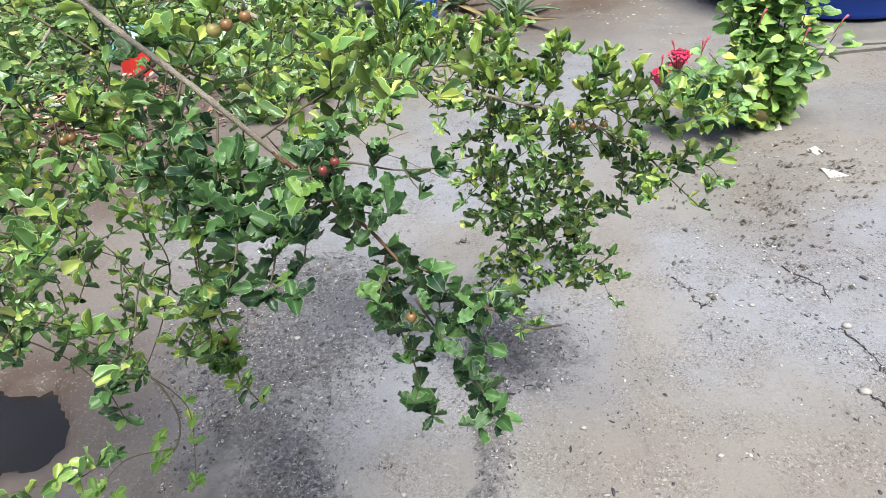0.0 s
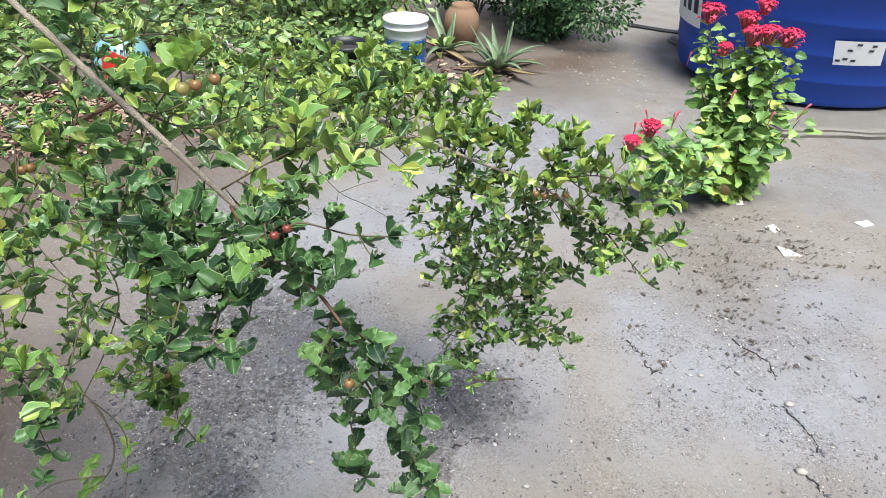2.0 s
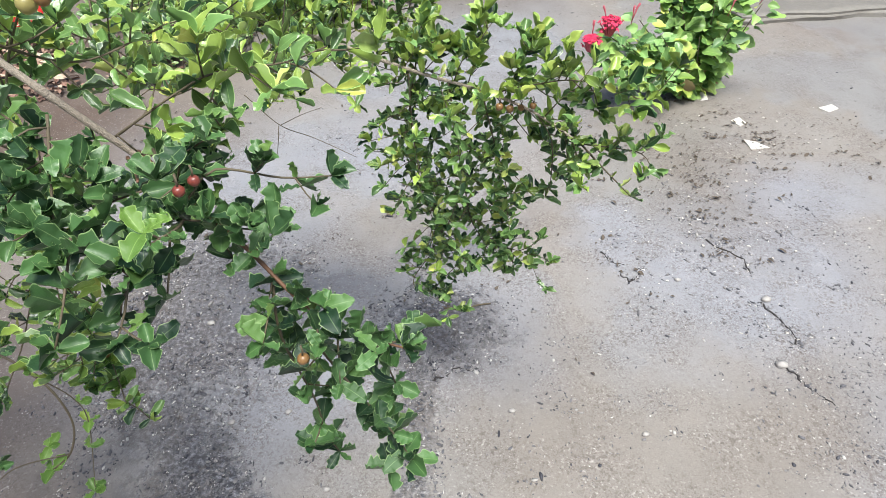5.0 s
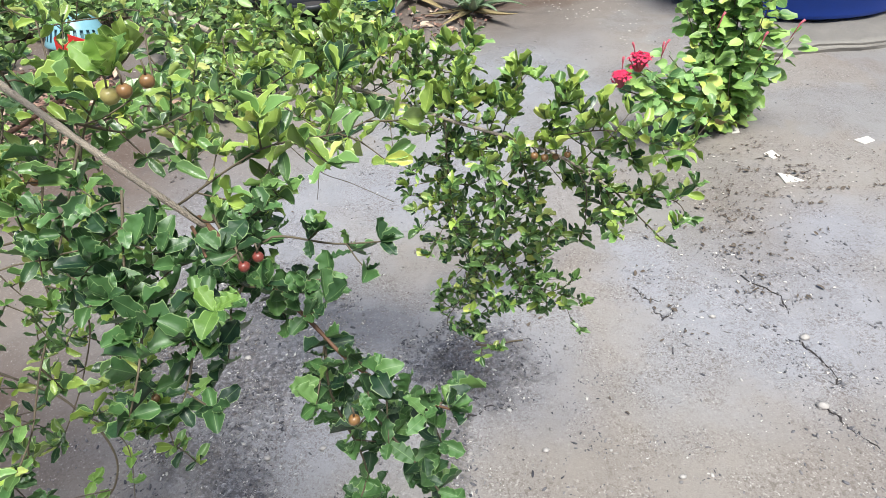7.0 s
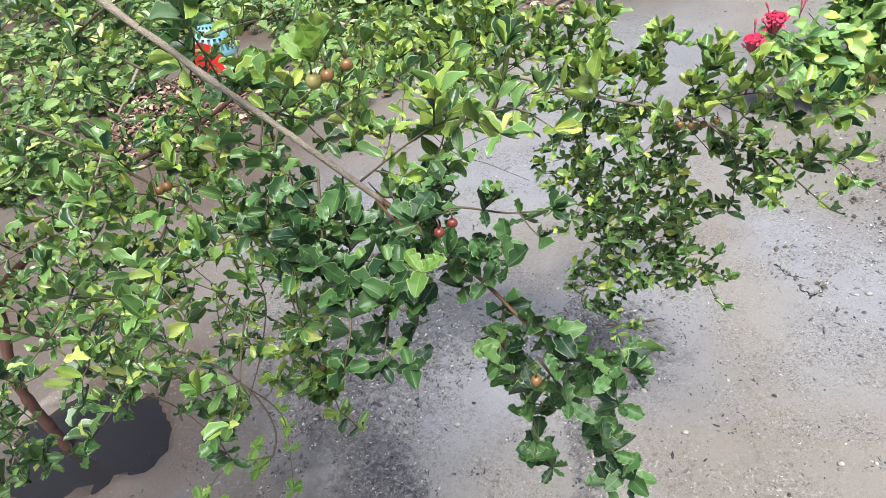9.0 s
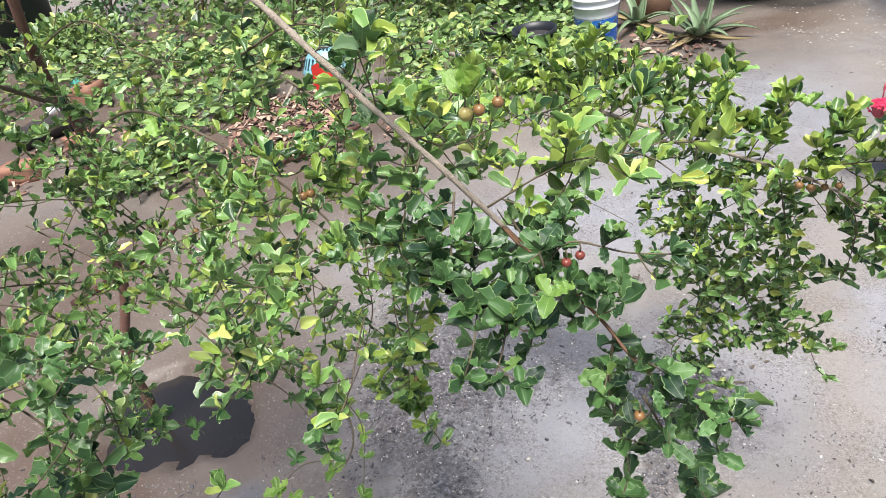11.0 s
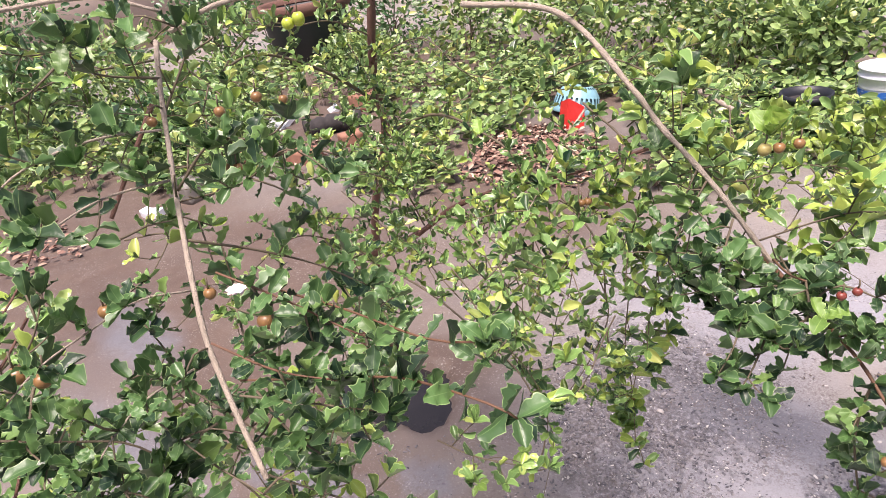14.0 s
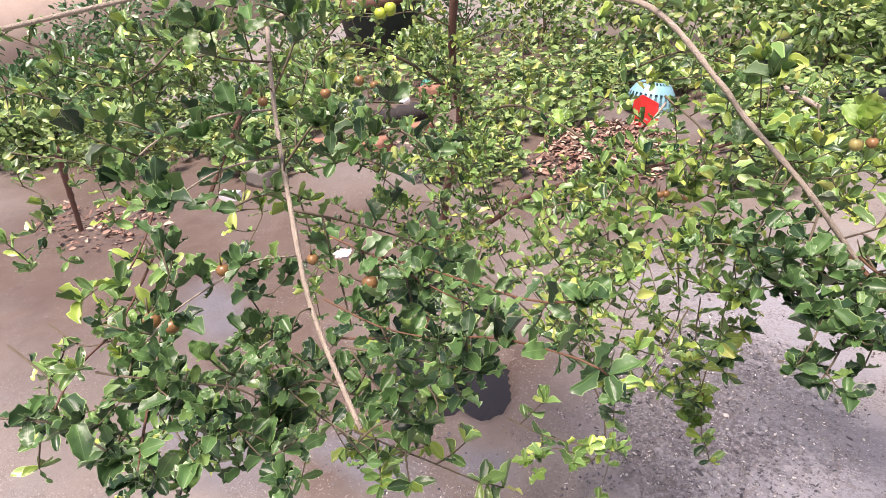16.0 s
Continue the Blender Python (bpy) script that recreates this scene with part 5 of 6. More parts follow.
# ---- pots, bucket, aloe ----
def pail(x, y):
    t = thing("paint_pail", (x, y, 0), "white plastic paint pail wrapped in blue print", "bucket")
    v, f = lathe([(0.0, 0.0), (0.128, 0.0), (0.132, 0.006), (0.136, 0.09)], 40)
    part("base", mesh_of("base", v, f, WHITE_PLASTIC), None, t)
    v, f = lathe([(0.1365, 0.085), (0.139, 0.1), (0.1465, 0.255), (0.147, 0.26)], 40)
    part("wrap", mesh_of("wrap", v, f, BLUE_PRINT), None, t, "worn blue printed band")
    v, f = lathe([(0.146, 0.27), (0.15, 0.33), (0.158, 0.332), (0.158, 0.342), (0.151, 0.344), (0.152, 0.375), (0.162, 0.378), (0.162, 0.39), (0.155, 0.392), (0.147, 0.385), (0.14, 0.2), (0.125, 0.02), (0.0, 0.02)], 40)
    part("rim", mesh_of("rim", v, f, WHITE_PLASTIC), None, t)
    line = [Vector((0.158 * math.cos(a), -0.158 * math.sin(a) - 0.01, 0.33 - 0.17 * math.sin(a))) for a in [math.pi * k / 20 for k in range(21)]]
    v, f = tube(line, 0.003, 0.003, 6)
    part("handle", mesh_of("handle", v, f, BLACK_PLASTIC), None, t, "wire handle hanging down")
    return t


pail(-0.39, 4.65)


def pot(x, y, r, h, label, mat, group="", soil=True):
    t = thing("plant_pot", (x, y, 0), label, "pot", group)
    v, f = lathe([(0.0, 0.0), (r * 0.72, 0.0), (r * 0.75, 0.01), (r * 0.95, h * 0.88), (r * 1.06, h * 0.89), (r * 1.06, h), (r * 0.98, h), (r * 0.9, h * 0.86), (r * 0.7, 0.02)], 32, 0.01, 5)
    part("body", mesh_of("body", v, f, mat), None, t)
    if soil:
        v, f = lathe([(0.0, h * 0.83), (r * 0.45, h * 0.84), (r * 0.92, h * 0.82)], 24, 0.05, 3)
        part("soil", mesh_of("soil", v, f, CHAR), None, t, "dark damp soil")
    return t


POTS = [(-0.76, 4.32, 0.14, 0.3), (-1.15, 4.9, 0.14, 0.16)]
for x, y, r, h in POTS:
    pot(x, y, r, h, "black plastic plant pot with damp soil", BLACK_PLASTIC, "black pots among the weeds")
jar = thing("clay_jar", (0.0, 5.5, 0), "rounded brown clay jar beside the clipped shrub", "jar")
v, f = lathe([(0.0, 0.0), (0.1, 0.0), (0.13, 0.05), (0.15, 0.14), (0.14, 0.22), (0.105, 0.27), (0.085, 0.285), (0.09, 0.305), (0.075, 0.305), (0.07, 0.275), (0.0, 0.25)], 32, 0.03, 4)
part("body", mesh_of("body", v, f, CLAY), None, jar)


def aloe(x, y, n, length, seed, dry=5):
    t = thing("aloe", (x, y, 0), "grey-green aloe rosette with spiky arching leaves", "plant")
    rr = random.Random(seed)
    for k in range(n + dry):
        a = k * 2.4 + rr.uniform(-0.2, 0.2)
        q = k / n
        el = radians(78 - 58 * min(1, q)) if k < n else radians(rr.uniform(2, 14))
        L = length * rr.uniform(0.8, 1.1) * (0.8 + 0.3 * min(1, q))
        out = Vector((math.cos(a), math.sin(a), 0))
        v, f = [], []
        m = 7
        for i in range(m + 1):
            u = i / m
            e = el - 0.5 * u * (1 if k % 3 else -0.2)
            p = out * (0.02 + L * u * math.cos(e)) + Vector((0, 0, 0.03 + max(0.0, L * u * math.sin(e))))
            w = 0.042 * (1 - u) ** 0.75 + 0.001
            s = Vector((-out.y, out.x, 0))
            up = Vector((-out.x * math.sin(e), -out.y * math.sin(e), math.cos(e)))
            v += [p - s * w + up * w * 0.35, p - up * w * 0.3, p + s * w + up * w * 0.35, p + up * w * 0.1]
        for i in range(m):
            for c in range(4):
                f.append((4 * i + c, 4 * i + (c + 1) % 4, 4 * i + 4 + (c + 1) % 4, 4 * i + 4 + c))
        f.append((4 * m, 4 * m + 1, 4 * m + 2, 4 * m + 3))
        part("leaf", mesh_of("leaf", v, f, ALOE if k < n else ALOE_DRY), None, t, "" if k < n else "dry yellowed leaf")
    return t


aloe(0.29, 4.77, 16, 0.37, 3, 5)
aloe(-0.12, 5.15, 9, 0.4, 9, 2)


# ---- shrubs and weeds ----
SMALL = [leaf_form(70 + i, 4, wide=0.55, wave=0.06, fold=0.3, cols=(-1, 0, 1), obovate=0.3) for i in range(6)]


def shrub(x, y, r, h, n, size, mat, label, seed, squash=1.0):
    t = thing("shrub", (x, y, 0), label, "shrub")
    rr = random.Random(seed)
    fol = Foliage(SMALL)
    lobes = [(rr.uniform(-0.55, 0.55) * r, rr.uniform(-0.45, 0.45) * r, h * rr.uniform(0.2, 0.75), r * rr.uniform(0.35, 0.6)) for _ in range(9)]
    for k in range(7):
        lx, ly, lz, lr = lobes[k]
        v, f = tube(spline([(rr.uniform(-0.04, 0.04), rr.uniform(-0.04, 0.04), -0.02), (lx * 0.4, ly * 0.4, lz * 0.6), (lx, ly, lz)], 0.05), 0.012, 0.004, 6, 0.2)
        part("stem", mesh_of("stem", v, f, BARK_TWIG), None, t)
    while fol.n < n * len(SMALL[0][0]):
        lx, ly, lz, lr = rr.choice(lobes)
        d = Vector((rr.gauss(0, 1), rr.gauss(0, 1), rr.gauss(0, 1))).normalized()
        q = lr * rr.uniform(0.55, 1.08)
        p = Vector((lx + d.x * q, ly + d.y * q * squash, max(0.03, lz + d.z * q * 0.9)))
        if p.z > h:
            continue
        o = (d + Vector((rr.uniform(-0.7, 0.7), rr.uniform(-0.7, 0.7), rr.uniform(-0.4, 0.6)))).normalized()
        fol.add(leaf_pose(p, o, d + Vector((rr.uniform(-0.6, 0.6), rr.uniform(-0.6, 0.6), 0.6)), size * rr.uniform(0.5, 1.2), rr.gauss(0, 0.6)), rr.randrange(6))
    part("foliage", fol.mesh("foliage", mat), None, t)["kind"] = "stuff"
    return t


shrub(0.88, 5.8, 0.66, 0.9, 15000, 0.042, BUSHLEAF, "dense dark green clipped shrub beside the yard path", 1)
shrub(0.1, 6.3, 0.6, 0.9, 4500, 0.05, BUSHLEAF, "dense dark green shrub behind the brown clay jar", 2)
SHRUBS = [(-0.75, 5.6, 0.55, 0.7), (-1.5, 5.9, 0.7, 0.8), (-2.5, 6.3, 0.8, 0.9), (-3.6, 6.6, 0.9, 1.0), (-4.8, 6.4, 0.9, 1.1), (-5.9, 5.6, 0.6, 0.4), (-6.9, 4.5, 0.8, 0.45), (-7.4, 3.2, 0.9, 1.0), (-8.3, 2.0, 0.9, 1.2), (-1.1, 6.9, 0.8, 0.95), (-2.0, 7.6, 1.0, 1.2), (-4.2, 8.2, 1.1, 1.4), (-6.6, 7.0, 1.1, 1.5), (-8.4, 5.2, 1.1, 1.5), (-9.6, 3.2, 1.1, 1.5), (-8.0, 1.3, 0.8, 0.9), (-7.5, 2.3, 0.7, 0.8)]
for k, (x, y, r, h) in enumerate(SHRUBS):
    shrub(x, y, r, h if k > 6 else h * 0.9, 1300, 0.085, BUSHLEAF if k in (8, 9, 12, 13, 14, 15, 16) else WEED, "leafy overgrown green shrub at the yard's edge", 20 + k)


for k, (x, y, r, h) in enumerate([(-6.5, 1.9, 0.75, 0.5), (-5.8, 2.9, 0.6, 0.42), (-7.6, 1.5, 0.8, 0.6), (-5.2, 2.5, 0.35, 0.3)]):
    shrub(x, y, r, h, 1500, 0.085, BUSHLEAF if k % 2 else WEED, "low broad-leaved green bush on the brown soil", 60 + k)


def in_spots(rr, spots):
    x, y, rx, ry = rr.choice(spots)[:4]
    a, q = rr.uniform(0, 6.283), math.sqrt(rr.random())
    return x + rx * q * math.cos(a), y + ry * q * math.sin(a)


def weeds():
    rr = random.Random(12)
    fol = Foliage(SMALL)
    v, f = [], []
    spots = [(-5.0, 5.6, 2.2, 1.2), (-3.6, 5.6, 1.6, 0.9), (-6.2, 3.6, 1.2, 1.2), (-2.2, 5.2, 1.0, 0.7), (-1.2, 4.6, 0.7, 0.7), (-1.9, 4.9, 0.8, 0.8), (-2.6, 4.9, 0.9, 0.8), (-3.2, 4.0, 0.5, 0.6), (-2.9, 2.9, 0.4, 0.3), (-1.3, 3.7, 0.45, 0.5), (-4.6, 4.6, 0.8, 0.6), (-5.2, 3.0, 0.5, 0.6), (-4.7, 2.3, 0.5, 0.25), (-0.75, 4.9, 0.35, 0.3), (-3.4, 5.2, 0.8, 0.6), (-1.6, 3.2, 0.3, 0.25), (-5.2, 2.6, 0.7, 0.45), (-6.2, 2.0, 1.0, 0.6), (-6.6, 2.6, 1.2, 0.8), (-5.6, 3.3, 0.8, 0.6), (-4.9, 2.3, 0.4, 0.2), (-0.75, 4.08, 0.35, 0.14), (-0.5, 4.36, 0.25, 0.1), (-0.75, 4.08, 0.35, 0.14)]
    for _ in range(3200):
        x, y = in_spots(rr, spots)
        q = max(0.0, min(1.0, ((x + 1.3) * -1.0 + (y - 2.4) * 2.0) / 5.0))
        if math.hypot(x + 1.3 + q, y - 2.4 - 2 * q) < 0.42:
            continue
        h = rr.uniform(0.05, 0.26) * (1.5 if x < -4.8 else 1.0)
        top = Vector((x + rr.uniform(-0.06, 0.06), y + rr.uniform(-0.06, 0.06), h))
        tube([Vector((x, y, -0.01)), top], 0.002, 0.001, 4, 0, v, f)
        for k in range(rr.randrange(5, 11)):
            a = rr.uniform(0, 6.28)
            d = Vector((math.cos(a), math.sin(a), rr.uniform(-0.2, 0.6)))
            p = Vector((x, y, 0)).lerp(top, rr.uniform(0.35, 1.0))
            fol.add(leaf_pose(p, d, Vector((rr.uniform(-1.6, 1.6), rr.uniform(-1.6, 0.8), 1)), rr.choice((0.03, 0.04, 0.05, 0.07, 0.1)) * rr.uniform(0.8, 1.2), rr.gauss(0, 0.6)), rr.randrange(6))
    t = thing("weeds", (0, 0, 0), "patch of low broad-leaved green weeds on bare soil", "weeds")
    t["kind"] = "stuff"
    part("foliage", fol.mesh("foliage", WEED), None, t)["kind"] = "stuff"
    part("stalks", mesh_of("stalks", v, f, BARK_TWIG), None, t)["kind"] = "stuff"


weeds()


# ---- gravel, dead leaves, chips on the ground ----
def stone_form(seed):
    rr = random.Random(seed)
    bm = bmesh.new()
    bmesh.ops.create_icosphere(bm, subdivisions=1, radius=1)
    for q in bm.verts:
        q.co *= rr.uniform(0.75, 1.2)
        q.co.z *= 0.6
    v = np.array([tuple(q.co) for q in bm.verts])
    f = [tuple(w.index for w in q.verts) for q in bm.faces]
    bm.free()
    return v, f, [(0, 0)] * len(v)


CRACKS = [[(0.655, 1.863), (0.673, 1.811), (0.725, 1.783)], [(0.689, 1.754), (0.707, 1.708), (0.752, 1.722), (0.771, 1.772)], [(1.097, 1.586), (1.128, 1.493), (1.144, 1.428), (1.133, 1.392)], [(1.062, 1.325), (1.084, 1.269), (1.102, 1.242), (1.133, 1.181)], [(0.038, 1.351), (0.106, 1.387), (0.19, 1.384)], [(1.035, 1.897), (1.13, 1.781), (1.124, 1.674)]]


def scatter_gravel():
    """Flat chips and grit: dense in the dark patches, in loose clusters elsewhere, and along the cracks."""
    rr = random.Random(31)
    g = Foliage([stone_form(i) for i in range(8)])
    patches = [(x, y, rx * 1.3, ry * 1.3) for x, y, rx, ry, *_ in DARK for _ in range(1 + int(rx * ry * 60))]
    zones = [(1.25, 1.9, 0.3, 0.7), (1.1, 1.3, 0.25, 0.45), (1.35, 1.6, 0.3, 0.4), (0.9, 1.75, 0.25, 0.3), (0.2, 1.3, 0.5, 0.4), (-0.5, 1.4, 0.6, 0.6), (-0.2, 2.4, 0.6, 0.8), (0.7, 1.2, 0.6, 0.4), (-1.1, 1.0, 0.4, 0.25), (-1.1, 0.95, 0.5, 0.3), (-1.6, 1.1, 0.7, 0.5), (-2.4, 2.2, 0.8, 0.9)]
    centres = [in_spots(rr, zones) + (rr.uniform(0.012, 0.06),) for _ in range(260)]
    lines = [(Vector((*a, 0)), Vector((*b, 0))) for chain in CRACKS for a, b in zip(chain, chain[1:])]
    for k in range(30000):
        if k < 500:
            a, b = rr.choice(lines)
            p = a.lerp(b, rr.random()) + Vector((rr.gauss(0, 0.007), rr.gauss(0, 0.007), 0))
            x, y = p.x, p.y
        elif k < 18500:
            x, y = in_spots(rr, patches)
        elif k < 26000:
            cx, cy, q = rr.choice(centres)
            x, y = cx + rr.gauss(0, q), cy + rr.gauss(0, q * 0.7)
        else:
            x, y = rr.uniform(-2.2, 2.2), rr.uniform(0.8, 4.2)
        r = min(0.009, 0.0012 + 0.0014 * rr.expovariate(1.1))
        if math.hypot((x - BASIN[0]) / 1.4, y - BASIN[1]) < 0.28:
            continue
        m = Matrix.Translation((x, y, height(x, y) + r * 0.1)) @ Matrix.Rotation(rr.uniform(0, 6.3), 4, "Z") @ Matrix.Rotation(rr.gauss(0, 0.3), 4, "X") @ Matrix.Diagonal((r * rr.uniform(0.9, 1.6), r * rr.uniform(0.4, 0.9), r * 0.7, 1))
        g.add(m, rr.randrange(8))
    ob = part("gravel", g.mesh("gravel", GRAVEL))
    tagged(ob, "loose grey gravel and grit on the wet concrete", "gravel", kind="stuff")
    for chain in CRACKS:
        pts = []
        for a, b in zip(chain, chain[1:]):
            for n in range(6):
                q = Vector((*a, 0)).lerp(Vector((*b, 0)), n / 6) + Vector((rr.gauss(0, 0.004), rr.gauss(0, 0.004), 0))
                pts.append((q.x, q.y, height(q.x, q.y) - 0.001 + rr.uniform(-0.001, 0.0015)))
        v, f = tube([Vector(p) for p in pts], 0.0032, 0.0015, 6, 0.8)
        part("crack", mesh_of("crack", v, f, CHAR), None, ground, "dark broken edge of the concrete skin")


scatter_gravel()


def scatter_litter():
    rr = random.Random(5)
    g = Foliage([leaf_form(90 + i, 3, wide=0.5, wave=0.12, fold=0.35, curl=rr.uniform(-0.3, 0.3)) for i in range(8)])
    heap = [(-2.35, 3.75, 0.45, 0.4)] * 7 + [(-2.2, 3.3, 0.5, 0.3)] * 3 + [(-1.2, 4.2, 0.5, 0.5), (-1.5, 3.6, 0.6, 0.4), (-3.8, 3.2, 0.5, 0.5), (0.0, 4.6, 0.4, 0.3), (-4.9, 0.95, 0.7, 0.25), (-4.6, 1.2, 0.5, 0.2)]
    thin = [(1.15, 2.35, 0.2, 0.4), (1.35, 2.75, 0.3, 0.2), (1.2, 2.0, 0.2, 0.3), (1.4, 2.45, 0.35, 0.15), (1.0, 2.6, 0.3, 0.5), (0.5, 2.5, 0.8, 1.2), (-0.6, 2.4, 0.7, 0.8), (1.7, 2.5, 0.4, 0.3)]
    clumps = [in_spots(rr, thin) + (rr.uniform(0.008, 0.05),) for _ in range(150)]
    chaff = Foliage(g.forms)
    for k in range(3900):
        x, y = in_spots(rr, heap if k < 1900 else thin)
        if k > 2200:
            cx, cy, q = rr.choice(clumps)
            x, y = cx + rr.gauss(0, q * 1.6), cy + rr.gauss(0, q * 0.5)
        s = rr.uniform(0.03, 0.07) if k < 1900 else min(0.03, 0.004 + 0.0045 * rr.expovariate(1.0))
        a = rr.uniform(0, 6.28)
        lift = abs(rr.gauss(0, 0.02)) if k < 1900 else 0.002
        (g if k < 1900 else chaff).add(leaf_pose(Vector((x, y, height(x, y) + 0.004 + lift)), Vector((math.cos(a), math.sin(a), rr.uniform(-0.1, 0.25))), Vector((rr.uniform(-0.5, 0.5), rr.uniform(-0.5, 0.5), 1)), s), rr.randrange(8))
    tagged(part("leaf_litter", g.mesh("leaf_litter", LITTER)), "brown dead leaves lying on the soil", "leaf litter", kind="stuff")
    tagged(part("chaff", chaff.mesh("chaff", CHAFF)), "dark scraps of plant chaff on the wet concrete", "chaff", kind="stuff")


scatter_litter()


def scatter_petals():
    """Pale fallen petals and chaff beside the clipped shrub and over the yard."""
    rr = random.Random(8)
    g = Foliage([leaf_form(110 + i, 3, wide=0.7, wave=0.08, fold=0.2) for i in range(5)])
    spots = [(1.2, 5.4, 0.4, 0.35), (0.95, 4.75, 0.2, 0.25), (1.4, 5.1, 0.25, 0.35), (1.3, 4.4, 0.2, 0.5), (1.3, 2.6, 0.5, 0.4), (1.2, 1.9, 0.6, 0.5)]
    for k in range(260):
        x, y = in_spots(rr, spots)
        a = rr.uniform(0, 6.28)
        g.add(leaf_pose(Vector((x, y, height(x, y) + 0.003)), Vector((math.cos(a), math.sin(a), 0.1)), Vector((rr.uniform(-0.3, 0.3), rr.uniform(-0.3, 0.3), 1)), rr.uniform(0.006, 0.014) * (1.4 if y > 4 else 1)), rr.randrange(5))
    tagged(part("fallen_petals", g.mesh("fallen_petals", PALE)), "pale fallen petals and chaff on the wet concrete", "petals", kind="stuff")


scatter_petals()


def slab_piece(name, x, y, outline, thick, mat, label, category, turn=0.0, tilt=3.0, group=""):
    bm = bmesh.new()
    face = bm.faces.new([bm.verts.new((a * 0.72, b * 0.72, 0)) for a, b in outline])
    ext = bmesh.ops.extrude_face_region(bm, geom=[face])
    bmesh.ops.translate(bm, verts=[q for q in ext["geom"] if isinstance(q, bmesh.types.BMVert)], vec=(0, 0, thick))
    bmesh.ops.recalc_face_normals(bm, faces=bm.faces[:])
    bmesh.ops.bevel(bm, geom=bm.edges[:], offset=min(0.002, thick * 0.2), segments=1, affect="EDGES")
    ob = part(name, bm, mat, smooth=False)
    ob.matrix_world = Matrix.Translation((x, y, height(x, y) - 0.001)) @ Matrix.Rotation(radians(turn), 4, "Z") @ Matrix.Rotation(radians(tilt), 4, "X")
    return tagged(ob, label, category, group)


slab_piece("tile_shard", 1.49, 2.49, [(-0.05, 0.05), (-0.045, -0.05), (0.07, -0.045), (0.01, 0.02)], 0.008, CHIP, "broken white tile shard on the ground", "tile shard", group="tile shards")
slab_piece("tile_shard", 1.5, 2.68, [(-0.04, 0.03), (-0.03, -0.04), (0.03, -0.035), (0.035, 0.04)], 0.008, CHIP, "small white tile fragment on the ground", "tile shard", 20, group="tile shards")
slab_piece("tile_shard", 1.43, 2.93, [(-0.035, -0.05), (0.02, -0.04), (0.04, 0.07), (0.0, 0.06)], 0.006, CHIP, "crumpled white scrap beside the flowers", "tile shard", 0, group="tile shards")
slab_piece("tile_shard", 1.96, 2.76, [(-0.06, 0.02), (-0.03, -0.04), (0.06, -0.02), (0.05, 0.035)], 0.007, CHIP, "pale tile fragment on the ground", "tile shard", 10, group="tile shards")
for x, y, r in [(1.12, 1.59, 0.02), (1.05, 1.335, 0.02), (0.25, 1.238, 0.012), (-0.24, 1.048, 0.012), (-0.51, 1.258, 0.013), (0.59, 1.144, 0.011), (-0.36, 1.28, 0.012), (0.87, 1.7, 0.012), (-0.64, 1.62, 0.014)]:
    sv, sf, _ = stone_form(int(x * 100) + 400)
    ob = part("pebble", mesh_of("pebble", sv * np.array((r, r * 0.7, r * 0.7)), sf, STONE))
    ob.location = (x, y, height(x, y) + r * 0.25)
    tagged(ob, "small pale pebble lying on the wet concrete", "pebble", "loose pebbles")


def stick(pts, r, label):
    v, f = tube(spline(pts, 0.02), r, r * 0.6, 6, 0.25)
    tagged(part("stick", mesh_of("stick", v, f, BARK_TWIG)), label, "stick")


stick([(0.09, 1.63, 0.006), (0.15, 1.62, 0.012), (0.2, 1.635, 0.008), (0.24, 1.64, 0.006)], 0.004, "short thin broken twig on the gravel")
stick([(0.02, 4.32, 0.012), (0.12, 4.34, 0.02), (0.22, 4.3, 0.012)], 0.008, "short dry stick before the aloe")

# cables across the path
for dy in (0.0, 0.05):
    v, f = tube(spline([(0.7, 6.5 + dy, 0.012), (1.4, 6.27 + dy, 0.012), (2.05, 5.98 + dy, 0.014), (2.6, 6.15 + dy, 0.05)], 0.05), 0.011, 0.011, 8)
    tagged(part("hose", mesh_of("hose", v, f, BLACK_PLASTIC)), "thin black hose lying across the yard", "hose", "black hoses")


# ---- rubbish heap: charred log, bricks, basket, scraps ----
def log(x, y, length, r, turn):
    line = spline([(-length / 2, 0, r * 0.9), (0, 0.03, r), (length / 2, -0.02, r * 1.1)], 0.03)
    v, f = tube(line, r, r * 0.8, 12, 0.35)
    ob = part("log", mesh_of("log", v, f, CHAR))
    ob.matrix_world = pose(x, y, 0, 0, 0, turn)
    tagged(ob, "dark charred wet log on the soil", "log")


def brick(x, y, turn, size, label, z=0.0):
    bm = bmesh.new()
    bmesh.ops.create_cube(bm, size=1, matrix=Matrix.Translation((0, 0, size[2] / 2)) @ Matrix.Diagonal((*size, 1)))
    bmesh.ops.subdivide_edges(bm, edges=bm.edges[:], cuts=3, use_grid_fill=True)
    for q in bm.verts:
        q.co += Vector((noise.noise(q.co * 14), noise.noise(q.co * 14 + Vector((5, 5, 5))), noise.noise(q.co * 11))) * 0.012
        q.co.z = max(-0.004, q.co.z)
    ob = part("brick", bm, TERRACOTTA)
    ob.matrix_world = pose(x, y, z, 0, 0, turn)
    tagged(ob, label, "brick", "broken bricks")


log(-4.24, 3.55, 0.5, 0.085, 55)
brick(-3.94, 2.93, 20, (0.24, 0.16, 0.11), "broken orange clay brick on the soil")
brick(-3.86, 3.38, 60, (0.2, 0.13, 0.1), "broken orange clay brick beside the log")
brick(-4.42, 2.75, -30, (0.2, 0.14, 0.09), "broken reddish clay brick on the soil")
brick(-4.5, 4.2, 10, (0.22, 0.2, 0.16), "rounded terracotta fragment behind the log")


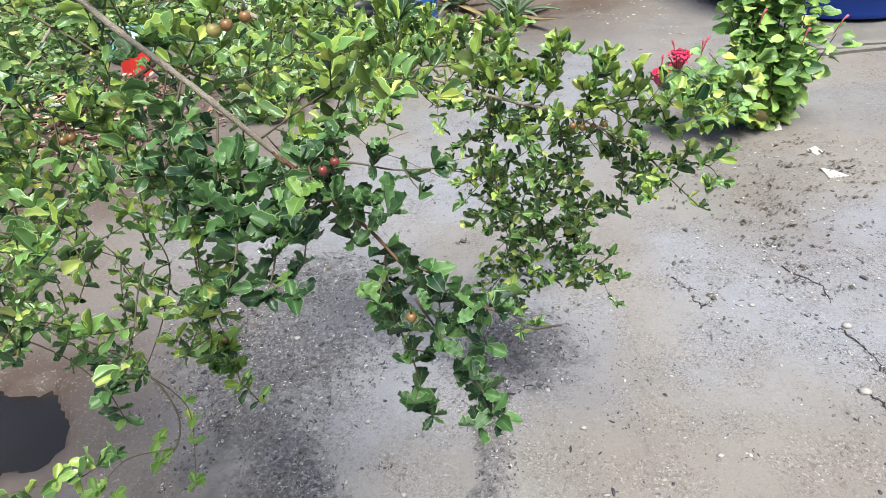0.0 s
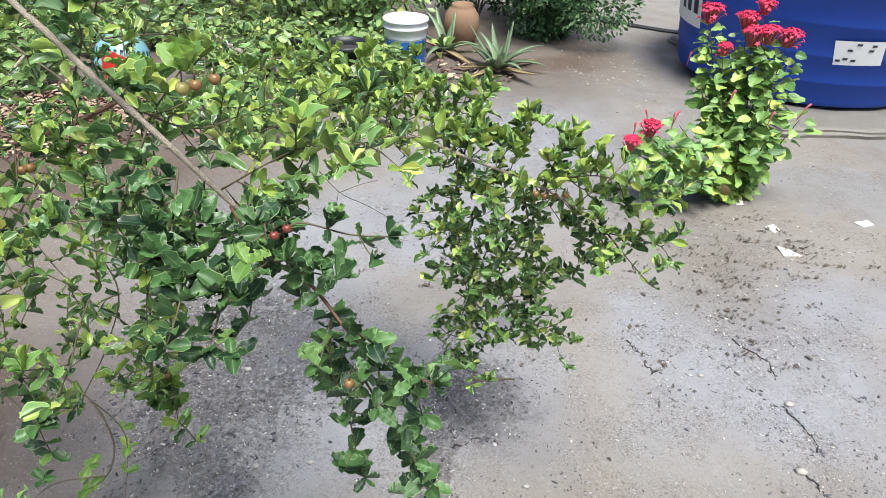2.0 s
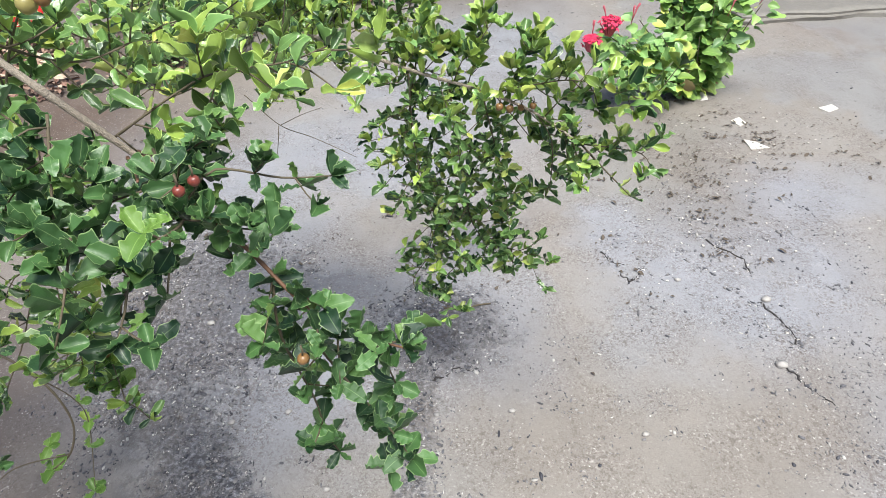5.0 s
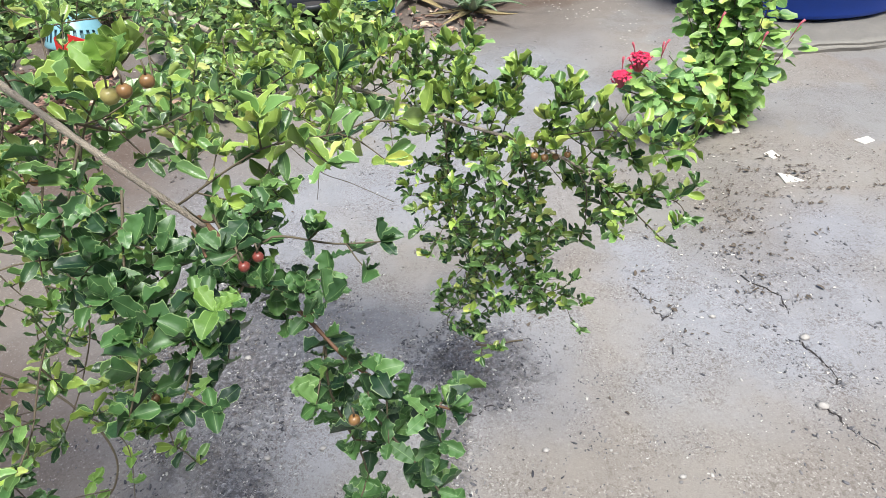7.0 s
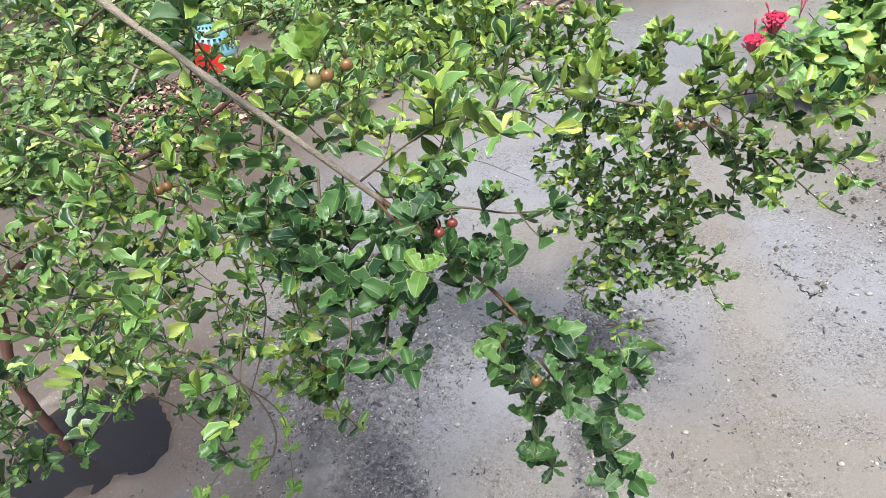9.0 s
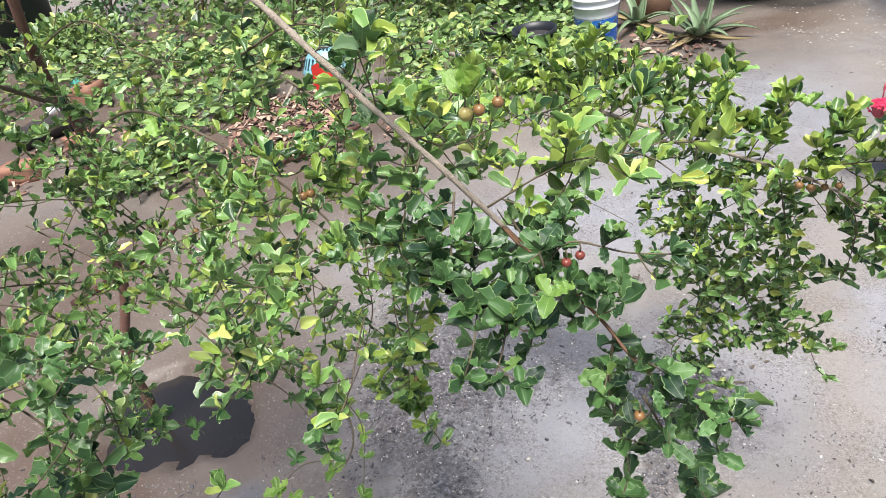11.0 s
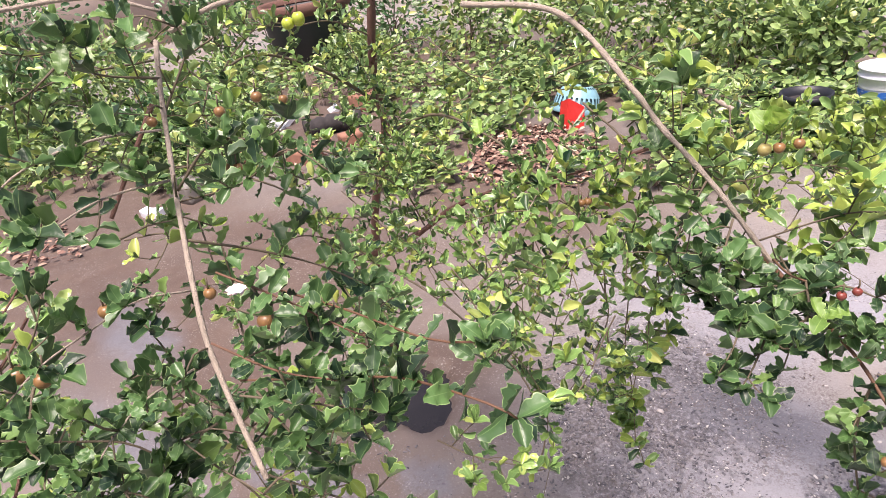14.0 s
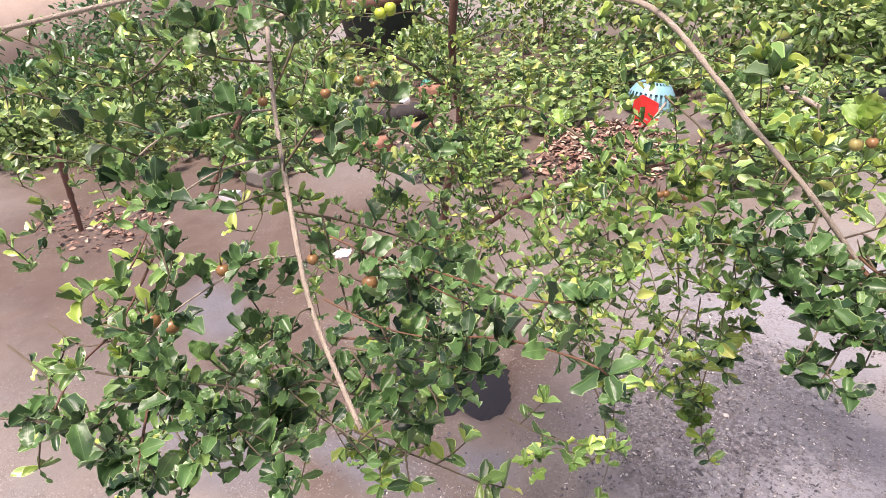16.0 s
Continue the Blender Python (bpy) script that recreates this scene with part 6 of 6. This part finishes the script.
def basket(x, y):
    t = thing("basket", (x, y, 0), "upturned pale aqua plastic basket with slotted sides", "basket")
    n, v, f = 28, [], []
    prof = [(0.19, 0.0), (0.195, 0.012), (0.185, 0.04), (0.165, 0.12), (0.125, 0.18), (0.1, 0.195), (0.0, 0.2)]
    for r, z in prof:
        for k in range(n * 2):
            a = math.pi * k / n
            v.append((r * math.cos(a), r * math.sin(a), z))
    for i in range(len(prof) - 1):
        for k in range(n * 2):
            if i in (2, 4) and k % 2:
                continue
            a, b = i * n * 2 + k, i * n * 2 + (k + 1) % (n * 2)
            f.append((a, b, b + n * 2, a + n * 2))
    part("shell", mesh_of("shell", v, f, AQUA_PLASTIC), None, t)
    # added inner shell; its darker aqua stands for shade inside the basket
    v, f = lathe([(0.178, 0.004), (0.172, 0.04), (0.152, 0.115), (0.112, 0.17), (0.0, 0.18)], 36)
    part("slot_shade", mesh_of("slot_shade", v, f, AQUA_SHADE), None, t, "added inner shell coloured as the shade behind the slots")
    t.rotation_euler = (radians(-14), radians(6), 0)
    t.scale = (1.05, 1.05, 1.05)
    return t


basket(-2.43, 4.54)
# a folded red sheet standing before the basket
fv = [(-0.12, 0.03, 0), (0.0, -0.05, 0.0), (0.14, 0.05, 0.02), (-0.1, 0.07, 0.24), (0.02, 0.0, 0.3), (0.13, 0.09, 0.2)]
fv = [(0.8 * x, 0.8 * y, 0.8 * z) for x, y, z in fv]
fv = fv + [(x, y + 0.006, z) for x, y, z in fv]
ff = [(0, 1, 4, 3), (1, 2, 5, 4), (9, 10, 7, 6), (10, 11, 8, 7), (0, 3, 9, 6), (2, 8, 11, 5), (3, 4, 10, 9), (4, 5, 11, 10), (1, 0, 6, 7), (2, 1, 7, 8)]
ob = part("plastic_scrap", mesh_of("plastic_scrap", fv, ff, RED_PLASTIC, False))
ob.location = (-2.29, 4.14, -0.006)
tagged(ob, "folded bright red plastic sheet leaning on the basket", "plastic scrap")
slab_piece("plastic_scrap", -4.27, 1.8, [(-0.12, -0.04), (0.0, -0.09), (0.13, -0.05), (0.12, 0.06), (-0.02, 0.03), (-0.11, 0.06)], 0.05, WHITE_PLASTIC, "crushed white plastic scrap on the soil", "plastic scrap", 15, 4)
slab_piece("plastic_scrap", -5.03, 3.55, [(-0.18, -0.13), (0.16, -0.15), (0.19, 0.14), (-0.15, 0.15)], 0.05, WHITE_PLASTIC, "torn white plastic carton by the log", "plastic scrap", 10, 24)
brick(-4.26, 2.1, 5, (0.26, 0.18, 0.14), "grey cement block fragment on the soil")
bpy.data.objects["brick.004"].data.materials[0] = CEMENT
drum = thing("tub", (-7.0, 5.8, 0), "wide black plastic tub with brown stained rim in the weeds", "tub")
v, f = lathe([(0.0, 0.0), (0.33, 0.0), (0.36, 0.03), (0.43, 0.5), (0.43, 0.52), (0.4, 0.52), (0.36, 0.1), (0.0, 0.06)], 36, 0.02, 5)
part("body", mesh_of("body", v, f, BLACK_PLASTIC), None, drum)
v, f = lathe([(0.432, 0.47), (0.46, 0.5), (0.465, 0.56), (0.44, 0.58), (0.41, 0.57), (0.402, 0.53)], 36, 0.02, 5)
part("rim", mesh_of("rim", v, f, BARK_DARK), None, drum, "brown stained thick rim")
drum.scale = (1.35, 1.35, 1.4)
slab_piece("plastic_scrap", -5.0, 4.6, [(-0.1, -0.05), (0.06, -0.08), (0.1, 0.05), (0.0, 0.1), (-0.08, 0.06)], 0.05, TEAL, "crumpled teal plastic scrap by the bricks", "plastic scrap", 30, 35)
slab_piece("plastic_scrap", -4.8, 4.08, [(-0.12, -0.06), (0.05, -0.09), (0.12, 0.03), (-0.04, 0.09)], 0.04, WHITE_PLASTIC, "crumpled pale plastic bag beside the log", "plastic scrap", -20, 30)
